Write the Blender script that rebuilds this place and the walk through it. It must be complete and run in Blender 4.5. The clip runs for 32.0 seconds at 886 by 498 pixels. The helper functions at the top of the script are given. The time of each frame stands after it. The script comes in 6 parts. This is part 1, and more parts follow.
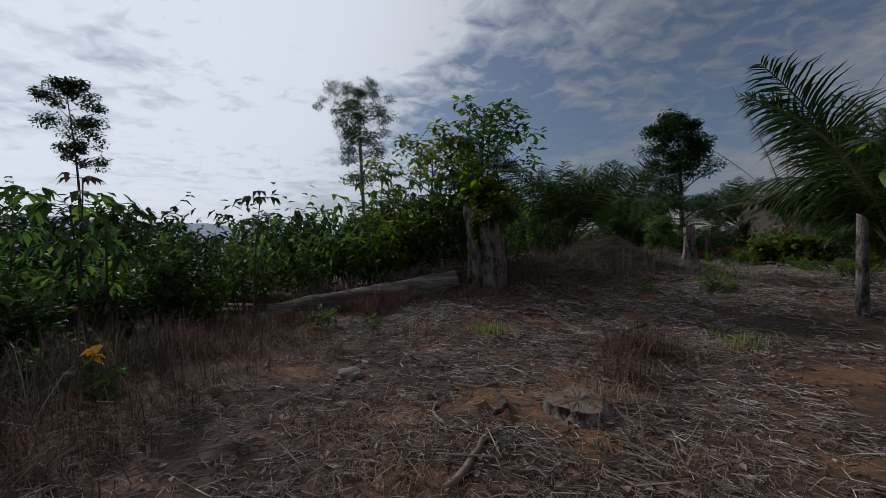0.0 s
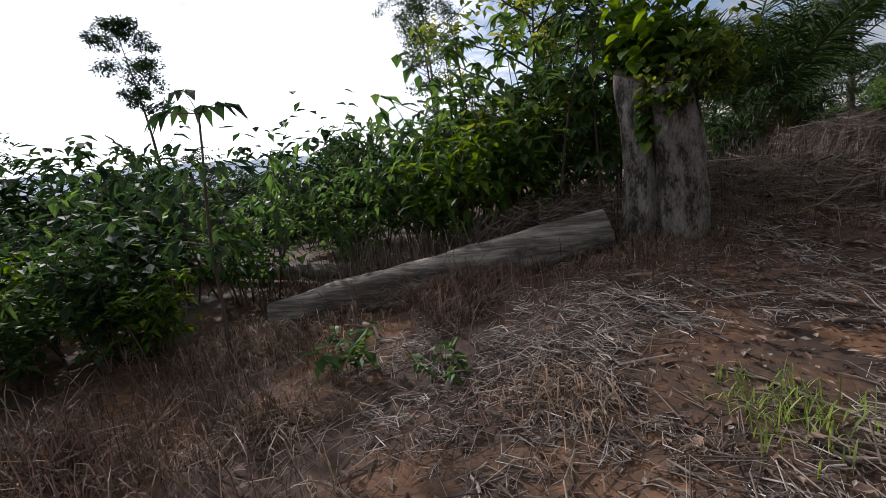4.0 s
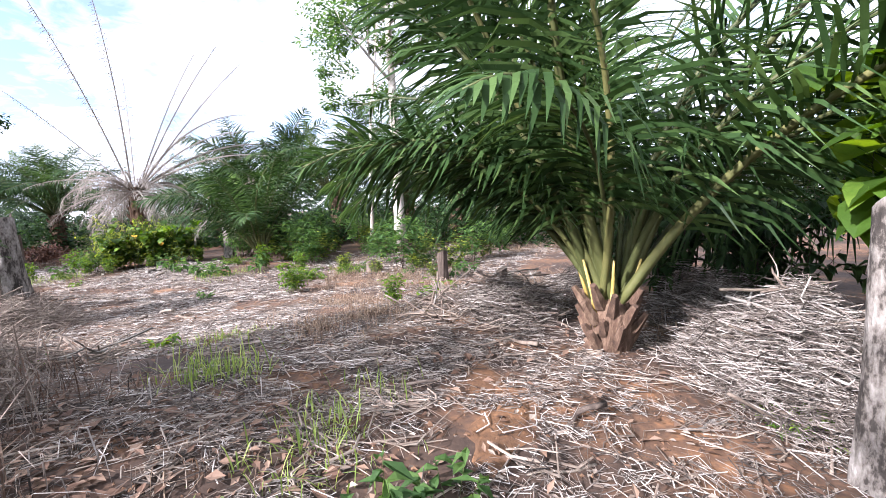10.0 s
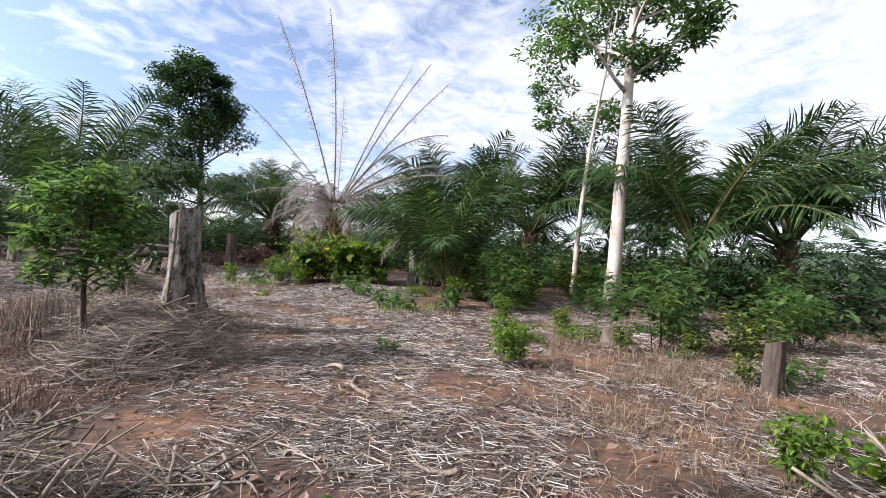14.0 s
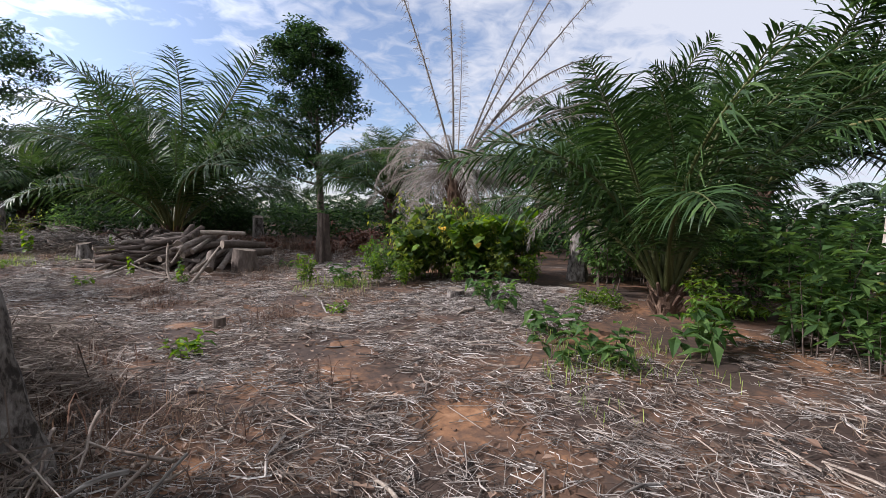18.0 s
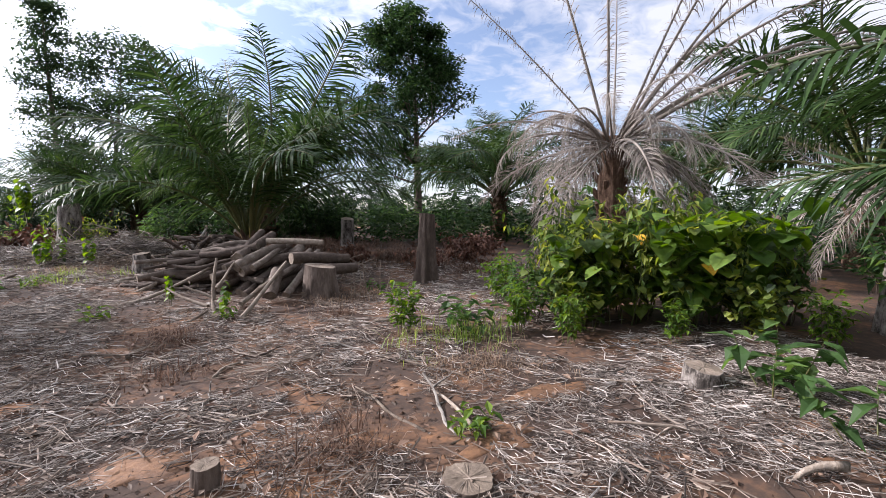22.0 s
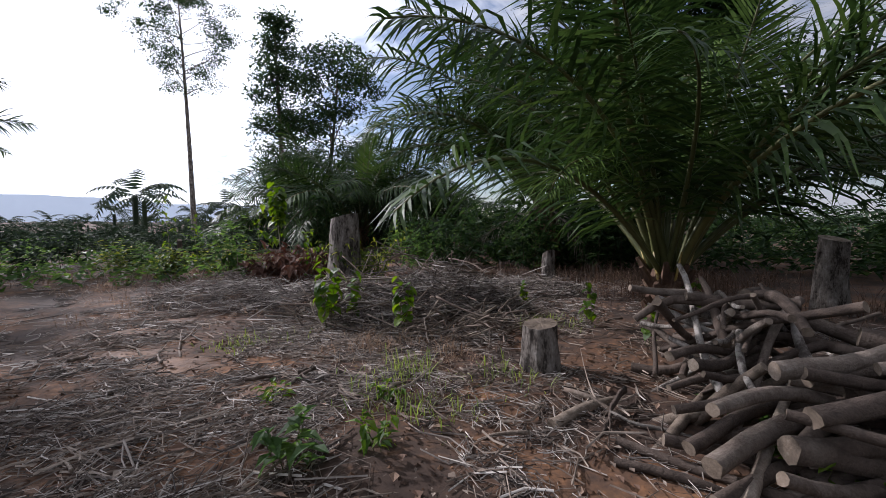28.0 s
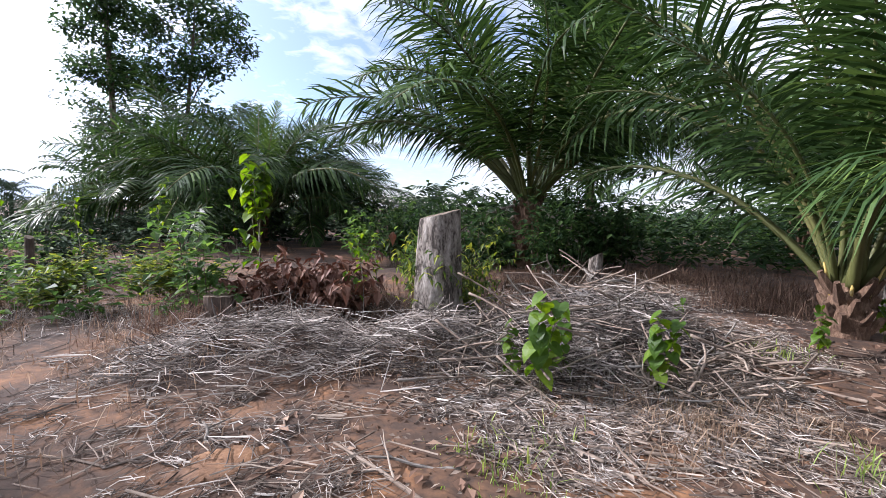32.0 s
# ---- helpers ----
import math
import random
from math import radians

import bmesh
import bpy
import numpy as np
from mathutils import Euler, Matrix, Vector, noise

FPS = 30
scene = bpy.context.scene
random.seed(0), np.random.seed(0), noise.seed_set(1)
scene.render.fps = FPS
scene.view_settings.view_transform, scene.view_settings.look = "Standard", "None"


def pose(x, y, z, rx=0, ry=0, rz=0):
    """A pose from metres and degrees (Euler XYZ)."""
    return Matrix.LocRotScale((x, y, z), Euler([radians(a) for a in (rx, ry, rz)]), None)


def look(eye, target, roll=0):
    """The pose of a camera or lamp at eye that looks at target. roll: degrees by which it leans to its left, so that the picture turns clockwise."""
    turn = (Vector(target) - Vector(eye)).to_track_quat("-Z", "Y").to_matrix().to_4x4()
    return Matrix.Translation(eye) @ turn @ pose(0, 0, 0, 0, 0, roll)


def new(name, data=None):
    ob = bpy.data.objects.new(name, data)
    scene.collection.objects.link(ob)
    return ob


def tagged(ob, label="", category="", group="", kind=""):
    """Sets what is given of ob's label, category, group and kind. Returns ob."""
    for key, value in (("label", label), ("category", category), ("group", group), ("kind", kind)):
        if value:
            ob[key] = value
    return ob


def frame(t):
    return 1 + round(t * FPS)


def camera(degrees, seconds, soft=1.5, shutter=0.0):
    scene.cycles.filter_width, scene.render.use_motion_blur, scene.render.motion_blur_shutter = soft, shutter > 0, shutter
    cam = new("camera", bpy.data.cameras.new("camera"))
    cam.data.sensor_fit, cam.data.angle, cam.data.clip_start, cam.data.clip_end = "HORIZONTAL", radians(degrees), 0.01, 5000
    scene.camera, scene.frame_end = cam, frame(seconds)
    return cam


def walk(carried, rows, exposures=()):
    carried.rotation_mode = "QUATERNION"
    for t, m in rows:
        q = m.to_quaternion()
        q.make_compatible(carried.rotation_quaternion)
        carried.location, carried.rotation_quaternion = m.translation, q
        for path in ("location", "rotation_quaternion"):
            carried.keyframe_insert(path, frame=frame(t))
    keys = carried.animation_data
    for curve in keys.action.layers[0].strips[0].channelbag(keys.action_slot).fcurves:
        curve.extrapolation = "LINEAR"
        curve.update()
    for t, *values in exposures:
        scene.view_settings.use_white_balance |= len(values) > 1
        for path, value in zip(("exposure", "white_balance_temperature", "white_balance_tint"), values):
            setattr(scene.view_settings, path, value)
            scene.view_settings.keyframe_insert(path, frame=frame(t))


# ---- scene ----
cam = camera(90.9, 32.0, soft=0.6)
PATH = [
    (0, (0.455, -4.042, 1.506), (0.514, -2.043, 1.465), -0.8),
    (0.5, (0.428, -3.673, 1.502), (0.108, -1.706, 1.331), -0.3),
    (1, (0.14, -3.276, 1.556), (-0.34, -1.344, 1.369), 5.2),
    (1.5, (0.057, -2.927, 1.496), (-0.517, -1.051, 1.105), -2.0),
    (2, (-0.015, -2.45, 1.506), (-0.787, -0.649, 1.106), -2.8),
    (2.5, (-0.258, -1.869, 1.406), (-1.115, -0.105, 1.016), 1.6),
    (4.5, (0.391, 0.199, 1.648), (0.386, 2.149, 1.206), -8.5),
    (5, (0.735, 0.534, 1.626), (1.17, 2.425, 1.139), -7.4),
    (5.5, (0.993, 0.753, 1.616), (1.806, 2.504, 1.093), -10.6),
    (6, (1.234, 1.127, 1.643), (2.274, 2.752, 1.111), -3.1),
    (6.5, (1.675, 1.305, 1.64), (2.747, 2.959, 1.298), 2.8),
    (7, (1.951, 1.589, 1.628), (3.021, 3.249, 1.308), -2.5),
    (7.5, (2.237, 1.999, 1.745), (3.459, 3.55, 1.427), -1.3),
    (8, (2.69, 2.276, 1.764), (4.306, 3.447, 1.629), -0.0),
    (8.5, (3.074, 2.528, 1.772), (4.773, 3.563, 1.57), -3.2),
    (9, (3.392, 2.928, 1.813), (5.192, 3.767, 1.582), -3.0),
    (9.5, (3.784, 3.129, 1.799), (5.718, 3.584, 1.567), -2.5),
    (10, (4.119, 3.369, 1.832), (6.078, 3.711, 1.626), -2.6),
    (10.5, (4.357, 3.7, 1.878), (6.343, 3.842, 1.683), -2.0),
    (11, (4.475, 3.828, 1.866), (6.463, 3.686, 1.695), -1.2),
    (11.5, (4.847, 4.076, 1.817), (6.822, 4.34, 1.645), -1.1),
    (12, (5.152, 4.315, 1.831), (7.044, 4.946, 1.679), -4.7),
    (12.5, (5.426, 4.745, 1.844), (7.297, 5.436, 1.705), -4.9),
    (13, (5.789, 5.059, 1.767), (7.551, 5.999, 1.662), 3.4),
    (13.5, (6.22, 5.39, 1.818), (7.916, 6.447, 1.775), 4.4),
    (15.5, (8.66, 7.098, 1.31), (10.457, 7.975, 1.284), 1.8),
    (16, (9.083, 7.649, 1.386), (10.555, 9.001, 1.304), 1.4),
    (16.5, (9.493, 8.174, 1.383), (10.823, 9.648, 1.139), 2.4),
    (17, (9.925, 8.492, 1.409), (11.43, 9.783, 1.145), 2.2),
    (17.5, (10.287, 8.878, 1.456), (11.795, 10.159, 1.165), -1.1),
    (18, (10.615, 9.345, 1.585), (11.963, 10.812, 1.409), 1.2),
    (18.5, (10.905, 9.637, 1.703), (11.912, 11.356, 1.526), 2.5),
    (19, (11.151, 9.824, 1.806), (12.078, 11.596, 1.733), 2.5),
    (19.5, (11.312, 10.205, 1.87), (12.236, 11.976, 1.974), 2.6),
    (20, (11.445, 10.6, 1.874), (12.338, 12.386, 1.986), 1.9),
    (20.5, (11.703, 11.085, 1.874), (12.429, 12.945, 1.991), 1.3),
    (21, (11.958, 11.575, 1.649), (12.761, 13.405, 1.735), 2.9),
    (21.5, (12.048, 12.124, 1.537), (13.049, 13.85, 1.402), 1.5),
    (22, (12.166, 12.709, 1.52), (13.174, 14.427, 1.34), 0.5),
    (22.5, (12.08, 13.31, 1.497), (12.991, 15.078, 1.285), -0.1),
    (23, (11.949, 13.767, 1.441), (12.661, 15.602, 1.087), -0.9),
    (23.5, (11.959, 14.367, 1.516), (12.371, 16.289, 1.143), 0.1),
    (24, (11.844, 14.949, 1.489), (12.126, 16.897, 1.132), 2.1),
    (24.5, (11.873, 15.567, 1.451), (12.364, 17.483, 1.154), 0.0),
    (25, (11.707, 16.283, 1.409), (11.956, 18.25, 1.148), -0.3),
    (25.5, (11.548, 16.935, 1.468), (11.839, 18.901, 1.249), -1.0),
    (27.5, (10.198, 19.421, 1.547), (10.599, 21.372, 1.366), -1.5),
    (28, (9.774, 19.831, 1.485), (10.166, 21.788, 1.353), -0.0),
    (28.5, (9.503, 20.3, 1.488), (9.9, 22.255, 1.351), 0.1),
    (29, (9.097, 20.678, 1.479), (9.457, 22.64, 1.335), -1.6),
    (29.5, (8.64, 20.98, 1.47), (9.055, 22.933, 1.346), -0.4),
    (30, (8.364, 21.391, 1.487), (9.227, 23.189, 1.327), -0.2),
    (30.5, (8.032, 21.682, 1.525), (9.23, 23.275, 1.367), 0.3),
    (31, (7.68, 21.912, 1.56), (9.057, 23.354, 1.409), 0.1),
    (31.5, (7.278, 22.536, 1.557), (8.696, 23.939, 1.413), 1.9),
    (32, (6.98, 22.92, 1.59), (8.07, 24.59, 1.41), 1.6),
]
walk(cam, [(t, look(eye, target, roll)) for t, eye, target, roll in PATH],
     [(0.0, -1.22, 6050, 14), (1.0, -1.25, 6150, 16), (2.5, -0.60, 6250, 18), (4.5, 0.05, 6250, 18), (5.0, 0.38, 6150, 18), (6.0, 2.0, 6150, 19), (7.0, 2.28, 6050, 18), (8.0, 1.38, 5850, 18), (9.0, 1.62, 5850, 18), (11.0, 1.85, 5950, 22), (13.0, 1.03, 6050, 18), (16.0, 1.02, 6200, 18), (17.2, 1.38, 6250, 20), (18.0, 0.62, 6050, 18), (19.0, -0.12, 5950, 18), (21.0, -0.07, 5950, 18), (22.0, 0.92, 6150, 20), (23.0, 0.73, 6050, 19), (24.0, 0.05, 6050, 19), (25.0, -0.02, 5950, 19), (29.5, 0.12, 6150, 22), (30.0, 0.95, 6250, 23), (30.5, 1.36, 6150, 23), (32.0, 1.15, 5950, 20)])

# ---- light ----
SUN_AZ, SUN_EL = 47.0, 30.0          # degrees to the left of +y, and above the horizon
world = bpy.data.worlds.new("sky")
scene.world = world
world.use_nodes = True
wn, wl = world.node_tree.nodes, world.node_tree.links
wn.clear()
w_out = wn.new("ShaderNodeOutputWorld")
w_bg = wn.new("ShaderNodeBackground")
w_sky = wn.new("ShaderNodeTexSky")
w_sky.sky_type = 'NISHITA'
w_sky.sun_disc = False
w_sky.sun_elevation = radians(SUN_EL)
w_sky.sun_rotation = radians(-SUN_AZ)
w_sky.air_density, w_sky.dust_density, w_sky.ozone_density = 1.0, 0.5, 2.5
w_co = wn.new("ShaderNodeTexCoord")
# clouds lie on a sheet overhead, so that they crowd together towards the horizon
w_sep = wn.new("ShaderNodeSeparateXYZ")
w_low = wn.new("ShaderNodeMath")
w_low.operation = 'MAXIMUM'
w_low.inputs[1].default_value = 0.0
w_den = wn.new("ShaderNodeMath")
w_den.inputs[1].default_value = 0.16
w_inv = wn.new("ShaderNodeMath")
w_inv.operation = 'DIVIDE'
w_inv.inputs[0].default_value = 1.0
w_map = wn.new("ShaderNodeVectorMath")
w_map.operation = 'SCALE'
w_n1 = wn.new("ShaderNodeTexNoise")
w_n1.inputs["Scale"].default_value = 1.1
w_n1.inputs["Detail"].default_value = 6
w_n1.inputs["Roughness"].default_value = 0.55
w_n1.inputs["Distortion"].default_value = 0.4
w_n2 = wn.new("ShaderNodeTexNoise")
w_n2.inputs["Scale"].default_value = 8.5
w_n2.inputs["Detail"].default_value = 5
w_n2.inputs["Roughness"].default_value = 0.55
w_n2.inputs["Distortion"].default_value = 0.6
w_add = wn.new("ShaderNodeMath")
w_add.operation = 'MULTIPLY_ADD'
w_add.inputs[1].default_value = 0.55
# one wide break in the clouds, low and to the right of the sun
GAP_AZ, GAP_EL = -20.0, 17.0
gap_dir = Vector((-math.sin(radians(GAP_AZ)) * math.cos(radians(GAP_EL)), math.cos(radians(GAP_AZ)) * math.cos(radians(GAP_EL)), math.sin(radians(GAP_EL))))
w_gap = wn.new("ShaderNodeVectorMath")
w_gap.operation = 'DOT_PRODUCT'
w_gap.inputs[1].default_value = gap_dir
w_gapr = wn.new("ShaderNodeMapRange")
w_gapr.interpolation_type = 'SMOOTHSTEP'
w_gapr.inputs["From Min"].default_value, w_gapr.inputs["From Max"].default_value = 0.88, 1.0
w_gapr.inputs["To Min"].default_value, w_gapr.inputs["To Max"].default_value = 0.0, 0.22
w_sub = wn.new("ShaderNodeMath")
w_sub.operation = 'SUBTRACT'
w_ramp = wn.new("ShaderNodeValToRGB")
w_ramp.color_ramp.elements[0].position = 0.55
w_ramp.color_ramp.elements[0].color = (0.16, 0.16, 0.16, 1)
w_ramp.color_ramp.elements[1].position = 0.80
w_ramp.color_ramp.elements[1].color = (0.97, 0.97, 0.97, 1)
w_mix = wn.new("ShaderNodeMixRGB")
# clouds take the light that the sky has, scaled to white, and are brightest round the sun
w_dot = wn.new("ShaderNodeVectorMath")
w_dot.operation = 'DOT_PRODUCT'
sun_dir = Vector((-math.sin(radians(SUN_AZ)) * math.cos(radians(SUN_EL)), math.cos(radians(SUN_AZ)) * math.cos(radians(SUN_EL)), math.sin(radians(SUN_EL))))
w_dot.inputs[1].default_value = sun_dir
w_glow = wn.new("ShaderNodeMapRange")
w_glow.inputs["From Min"].default_value = 0.30
w_glow.interpolation_type = 'SMOOTHERSTEP'
w_glow.inputs["From Max"].default_value = 1.0
w_glow.inputs["To Min"].default_value = 5.4
w_glow.inputs["To Max"].default_value = 18.5
w_cloud = wn.new("ShaderNodeMixRGB")
w_cloud.blend_type = 'MULTIPLY'
w_cloud.inputs[0].default_value = 1.0
w_cloud.inputs[1].default_value = (0.93, 0.97, 1.0, 1)
wl.new(w_co.outputs["Generated"], w_sep.inputs[0])
wl.new(w_sep.outputs["Z"], w_low.inputs[0])
wl.new(w_low.outputs[0], w_den.inputs[0])
wl.new(w_den.outputs[0], w_inv.inputs[1])
wl.new(w_co.outputs["Generated"], w_map.inputs[0])
wl.new(w_inv.outputs[0], w_map.inputs["Scale"])
wl.new(w_co.outputs["Generated"], w_gap.inputs[0])
wl.new(w_gap.outputs["Value"], w_gapr.inputs["Value"])
wl.new(w_map.outputs["Vector"], w_n1.inputs["Vector"])
wl.new(w_map.outputs["Vector"], w_n2.inputs["Vector"])
wl.new(w_n2.outputs["Fac"], w_add.inputs[0])
wl.new(w_n1.outputs["Fac"], w_add.inputs[2])
wl.new(w_add.outputs[0], w_sub.inputs[0])
wl.new(w_gapr.outputs[0], w_sub.inputs[1])
wl.new(w_sub.outputs[0], w_ramp.inputs["Fac"])
wl.new(w_co.outputs["Generated"], w_dot.inputs[0])
wl.new(w_dot.outputs["Value"], w_glow.inputs["Value"])
wl.new(w_glow.outputs[0], w_cloud.inputs[2])
wl.new(w_ramp.outputs["Color"], w_mix.inputs[0])
wl.new(w_sky.outputs["Color"], w_mix.inputs[1])
wl.new(w_cloud.outputs["Color"], w_mix.inputs[2])
wl.new(w_mix.outputs["Color"], w_bg.inputs["Color"])
w_bg.inputs["Strength"].default_value = 0.10
wl.new(w_bg.outputs[0], w_out.inputs[0])

sun = new("sun", bpy.data.lights.new("sun", 'SUN'))
sun.data.energy, sun.data.angle, sun.data.color = 5.0, radians(1.5), (1.0, 0.96, 0.91)
sun.matrix_world = look(sun_dir * 60, (0, 0, 0))


# ---- materials ----
def mat(name, stops, scale=8.0, rough=0.85, bump=0.25, stretch=(1, 1, 1), random_by="island", vary=0.5, leaf=0.0, gloss=0.3, fine=6.0, place="Object"):
    """A material whose colour runs through stops, by noise at two scales and by each piece's own random number."""
    m = bpy.data.materials.new(name)
    m.use_nodes = True
    n, l = m.node_tree.nodes, m.node_tree.links
    b, out = n["Principled BSDF"], n["Material Output"]
    co = n.new("ShaderNodeTexCoord")
    mp = n.new("ShaderNodeMapping")
    mp.inputs["Scale"].default_value = stretch
    l.new(co.outputs[place], mp.inputs["Vector"])
    n1, n2 = n.new("ShaderNodeTexNoise"), n.new("ShaderNodeTexNoise")
    for t, s in ((n1, scale), (n2, scale * fine)):
        t.inputs["Scale"].default_value = s
        t.inputs["Detail"].default_value = 8
        t.inputs["Roughness"].default_value = 0.6
        l.new(mp.outputs["Vector"], t.inputs["Vector"])
    mx = n.new("ShaderNodeMath")
    mx.operation = 'MULTIPLY_ADD'
    l.new(n2.outputs["Fac"], mx.inputs[0])
    mx.inputs[1].default_value = 0.5
    l.new(n1.outputs["Fac"], mx.inputs[2])
    sc = n.new("ShaderNodeMapRange")
    sc.inputs["From Min"].default_value, sc.inputs["From Max"].default_value = 0.48, 1.02
    l.new(mx.outputs[0], sc.inputs["Value"])
    fac = sc.outputs[0]
    if vary:
        if random_by == "island":
            rnd = n.new("ShaderNodeNewGeometry").outputs["Random Per Island"]
        else:
            rnd = n.new("ShaderNodeObjectInfo").outputs["Random"]
        mm = n.new("ShaderNodeMix")
        mm.inputs["Factor"].default_value = vary
        l.new(fac, mm.inputs["A"])
        l.new(rnd, mm.inputs["B"])
        fac = mm.outputs["Result"]
    cr = n.new("ShaderNodeValToRGB")
    els = cr.color_ramp.elements
    while len(els) < len(stops):
        els.new(0.5)
    for e, (p, c) in zip(els, stops):
        e.position, e.color = p, (*c, 1)
    l.new(fac, cr.inputs["Fac"])
    l.new(cr.outputs["Color"], b.inputs["Base Color"])
    b.inputs["Roughness"].default_value = rough
    b.inputs["Specular IOR Level"].default_value = gloss
    if bump:
        bp = n.new("ShaderNodeBump")
        bp.inputs["Strength"].default_value = bump
        bp.inputs["Distance"].default_value = 0.02
        l.new(mx.outputs[0], bp.inputs["Height"])
        l.new(bp.outputs["Normal"], b.inputs["Normal"])
    if leaf:
        tr = n.new("ShaderNodeBsdfTranslucent")
        hs = n.new("ShaderNodeHueSaturation")
        hs.inputs["Value"].default_value = 2.3
        hs.inputs["Saturation"].default_value = 1.15
        hs.inputs["Hue"].default_value = 0.485
        l.new(cr.outputs["Color"], hs.inputs["Color"])
        l.new(hs.outputs["Color"], tr.inputs["Color"])
        ms = n.new("ShaderNodeMixShader")
        ms.inputs[0].default_value = leaf
        l.new(b.outputs[0], ms.inputs[1])
        l.new(tr.outputs[0], ms.inputs[2])
        l.new(ms.outputs[0], out.inputs[0])
    return m


M = {}
M["soil"] = mat("red_brown_soil", [(0.0, (0.022, 0.014, 0.010)), (0.42, (0.050, 0.031, 0.021)), (0.66, (0.105, 0.056, 0.031)), (0.85, (0.19, 0.094, 0.044)), (1.0, (0.25, 0.135, 0.07))], 0.9, 0.95, 0.6, vary=0, fine=14)
M["clay"] = mat("damp_orange_clay", [(0.0, (0.050, 0.026, 0.014)), (0.45, (0.105, 0.052, 0.024)), (0.75, (0.165, 0.082, 0.037)), (1.0, (0.22, 0.12, 0.06))], 3.5, 0.75, 0.6, vary=0, fine=9, gloss=0.35)
M["clod"] = mat("earth_crumb", [(0.0, (0.030, 0.019, 0.013)), (0.5, (0.085, 0.048, 0.029)), (1.0, (0.19, 0.105, 0.056))], 12, 0.95, 0.5, vary=0.7)
M["straw"] = mat("grey_straw", [(0.0, (0.012, 0.009, 0.007)), (0.30, (0.046, 0.035, 0.027)), (0.52, (0.125, 0.101, 0.083)), (0.72, (0.27, 0.234, 0.20)), (1.0, (0.58, 0.535, 0.48))], 3.0, 0.8, 0.2, vary=0.78)
M["dead_leaf"] = mat("dead_brown_leaf", [(0.0, (0.05, 0.025, 0.014)), (0.5, (0.115, 0.066, 0.042)), (1.0, (0.24, 0.165, 0.115))], 6, 0.8, 0.2, vary=0.7, leaf=0.04)
M["dry_grass"] = mat("dry_straw_grass", [(0.0, (0.05, 0.034, 0.022)), (0.5, (0.155, 0.108, 0.070)), (1.0, (0.36, 0.28, 0.20))], 4, 0.8, 0.1, vary=0.7, leaf=0.25)
M["rust_grass"] = mat("rust_brown_grass", [(0.0, (0.026, 0.017, 0.012)), (0.5, (0.080, 0.050, 0.033)), (0.85, (0.16, 0.110, 0.078)), (1.0, (0.30, 0.24, 0.185))], 4, 0.85, 0.1, vary=0.7, leaf=0.2)
M["stem"] = mat("dead_grey_stem", [(0.0, (0.035, 0.025, 0.019)), (0.5, (0.130, 0.097, 0.073)), (1.0, (0.36, 0.30, 0.24))], 5, 0.85, 0.3, vary=0.6)
M["green_grass"] = mat("fresh_green_grass", [(0.0, (0.06, 0.10, 0.02)), (0.6, (0.15, 0.21, 0.05)), (1.0, (0.30, 0.33, 0.11))], 5, 0.6, 0.1, vary=0.7, leaf=0.35)
M["leaf"] = mat("green_leaf", [(0.0, (0.016, 0.034, 0.012)), (0.5, (0.046, 0.092, 0.026)), (1.0, (0.11, 0.17, 0.045))], 3, 0.55, 0.1, vary=0.65, leaf=0.4, gloss=0.16)
M["leaf_dark"] = mat("dark_green_leaf", [(0.0, (0.008, 0.018, 0.008)), (0.6, (0.022, 0.046, 0.016)), (1.0, (0.055, 0.088, 0.028))], 3, 0.55, 0.1, vary=0.65, leaf=0.3, gloss=0.12)
M["leaf_bright"] = mat("light_green_leaf", [(0.0, (0.018, 0.042, 0.006)), (0.5, (0.055, 0.108, 0.014)), (0.85, (0.135, 0.20, 0.028)), (1.0, (0.28, 0.29, 0.055))], 3, 0.5, 0.1, vary=0.65, leaf=0.4, gloss=0.2)
M["leaf_red"] = mat("red_brown_young_leaf", [(0.0, (0.055, 0.024, 0.016)), (0.6, (0.115, 0.056, 0.035)), (1.0, (0.21, 0.105, 0.058))], 3, 0.7, 0.1, vary=0.6, leaf=0.06)
M["leaf_yellow"] = mat("yellow_leaf", [(0.0, (0.55, 0.30, 0.03)), (1.0, (0.75, 0.45, 0.06))], 5, 0.5, 0.1, vary=0.6, leaf=0.35)
M["palm_leaf"] = mat("oil_palm_leaflet", [(0.0, (0.009, 0.020, 0.007)), (0.5, (0.027, 0.054, 0.016)), (0.9, (0.072, 0.115, 0.034)), (1.0, (0.15, 0.19, 0.075))], 2, 0.45, 0.05, vary=0.65, leaf=0.16, gloss=0.1)
M["palm_leaf_light"] = mat("young_palm_leaflet", [(0.0, (0.03, 0.06, 0.014)), (0.6, (0.075, 0.125, 0.03)), (1.0, (0.13, 0.18, 0.055))], 2, 0.55, 0.05, vary=0.65, leaf=0.12, gloss=0.02)
M["petiole"] = mat("palm_petiole", [(0.0, (0.035, 0.045, 0.014)), (0.6, (0.075, 0.080, 0.025)), (1.0, (0.16, 0.135, 0.045))], 3, 0.55, 0.15, random_by="object", vary=0.4)
M["petiole_gold"] = mat("golden_palm_petiole", [(0.0, (0.13, 0.085, 0.03)), (0.45, (0.28, 0.20, 0.045)), (0.7, (0.38, 0.28, 0.09)), (1.0, (0.55, 0.47, 0.34))], 4.0, 0.5, 0.15, random_by="object", vary=0.3)
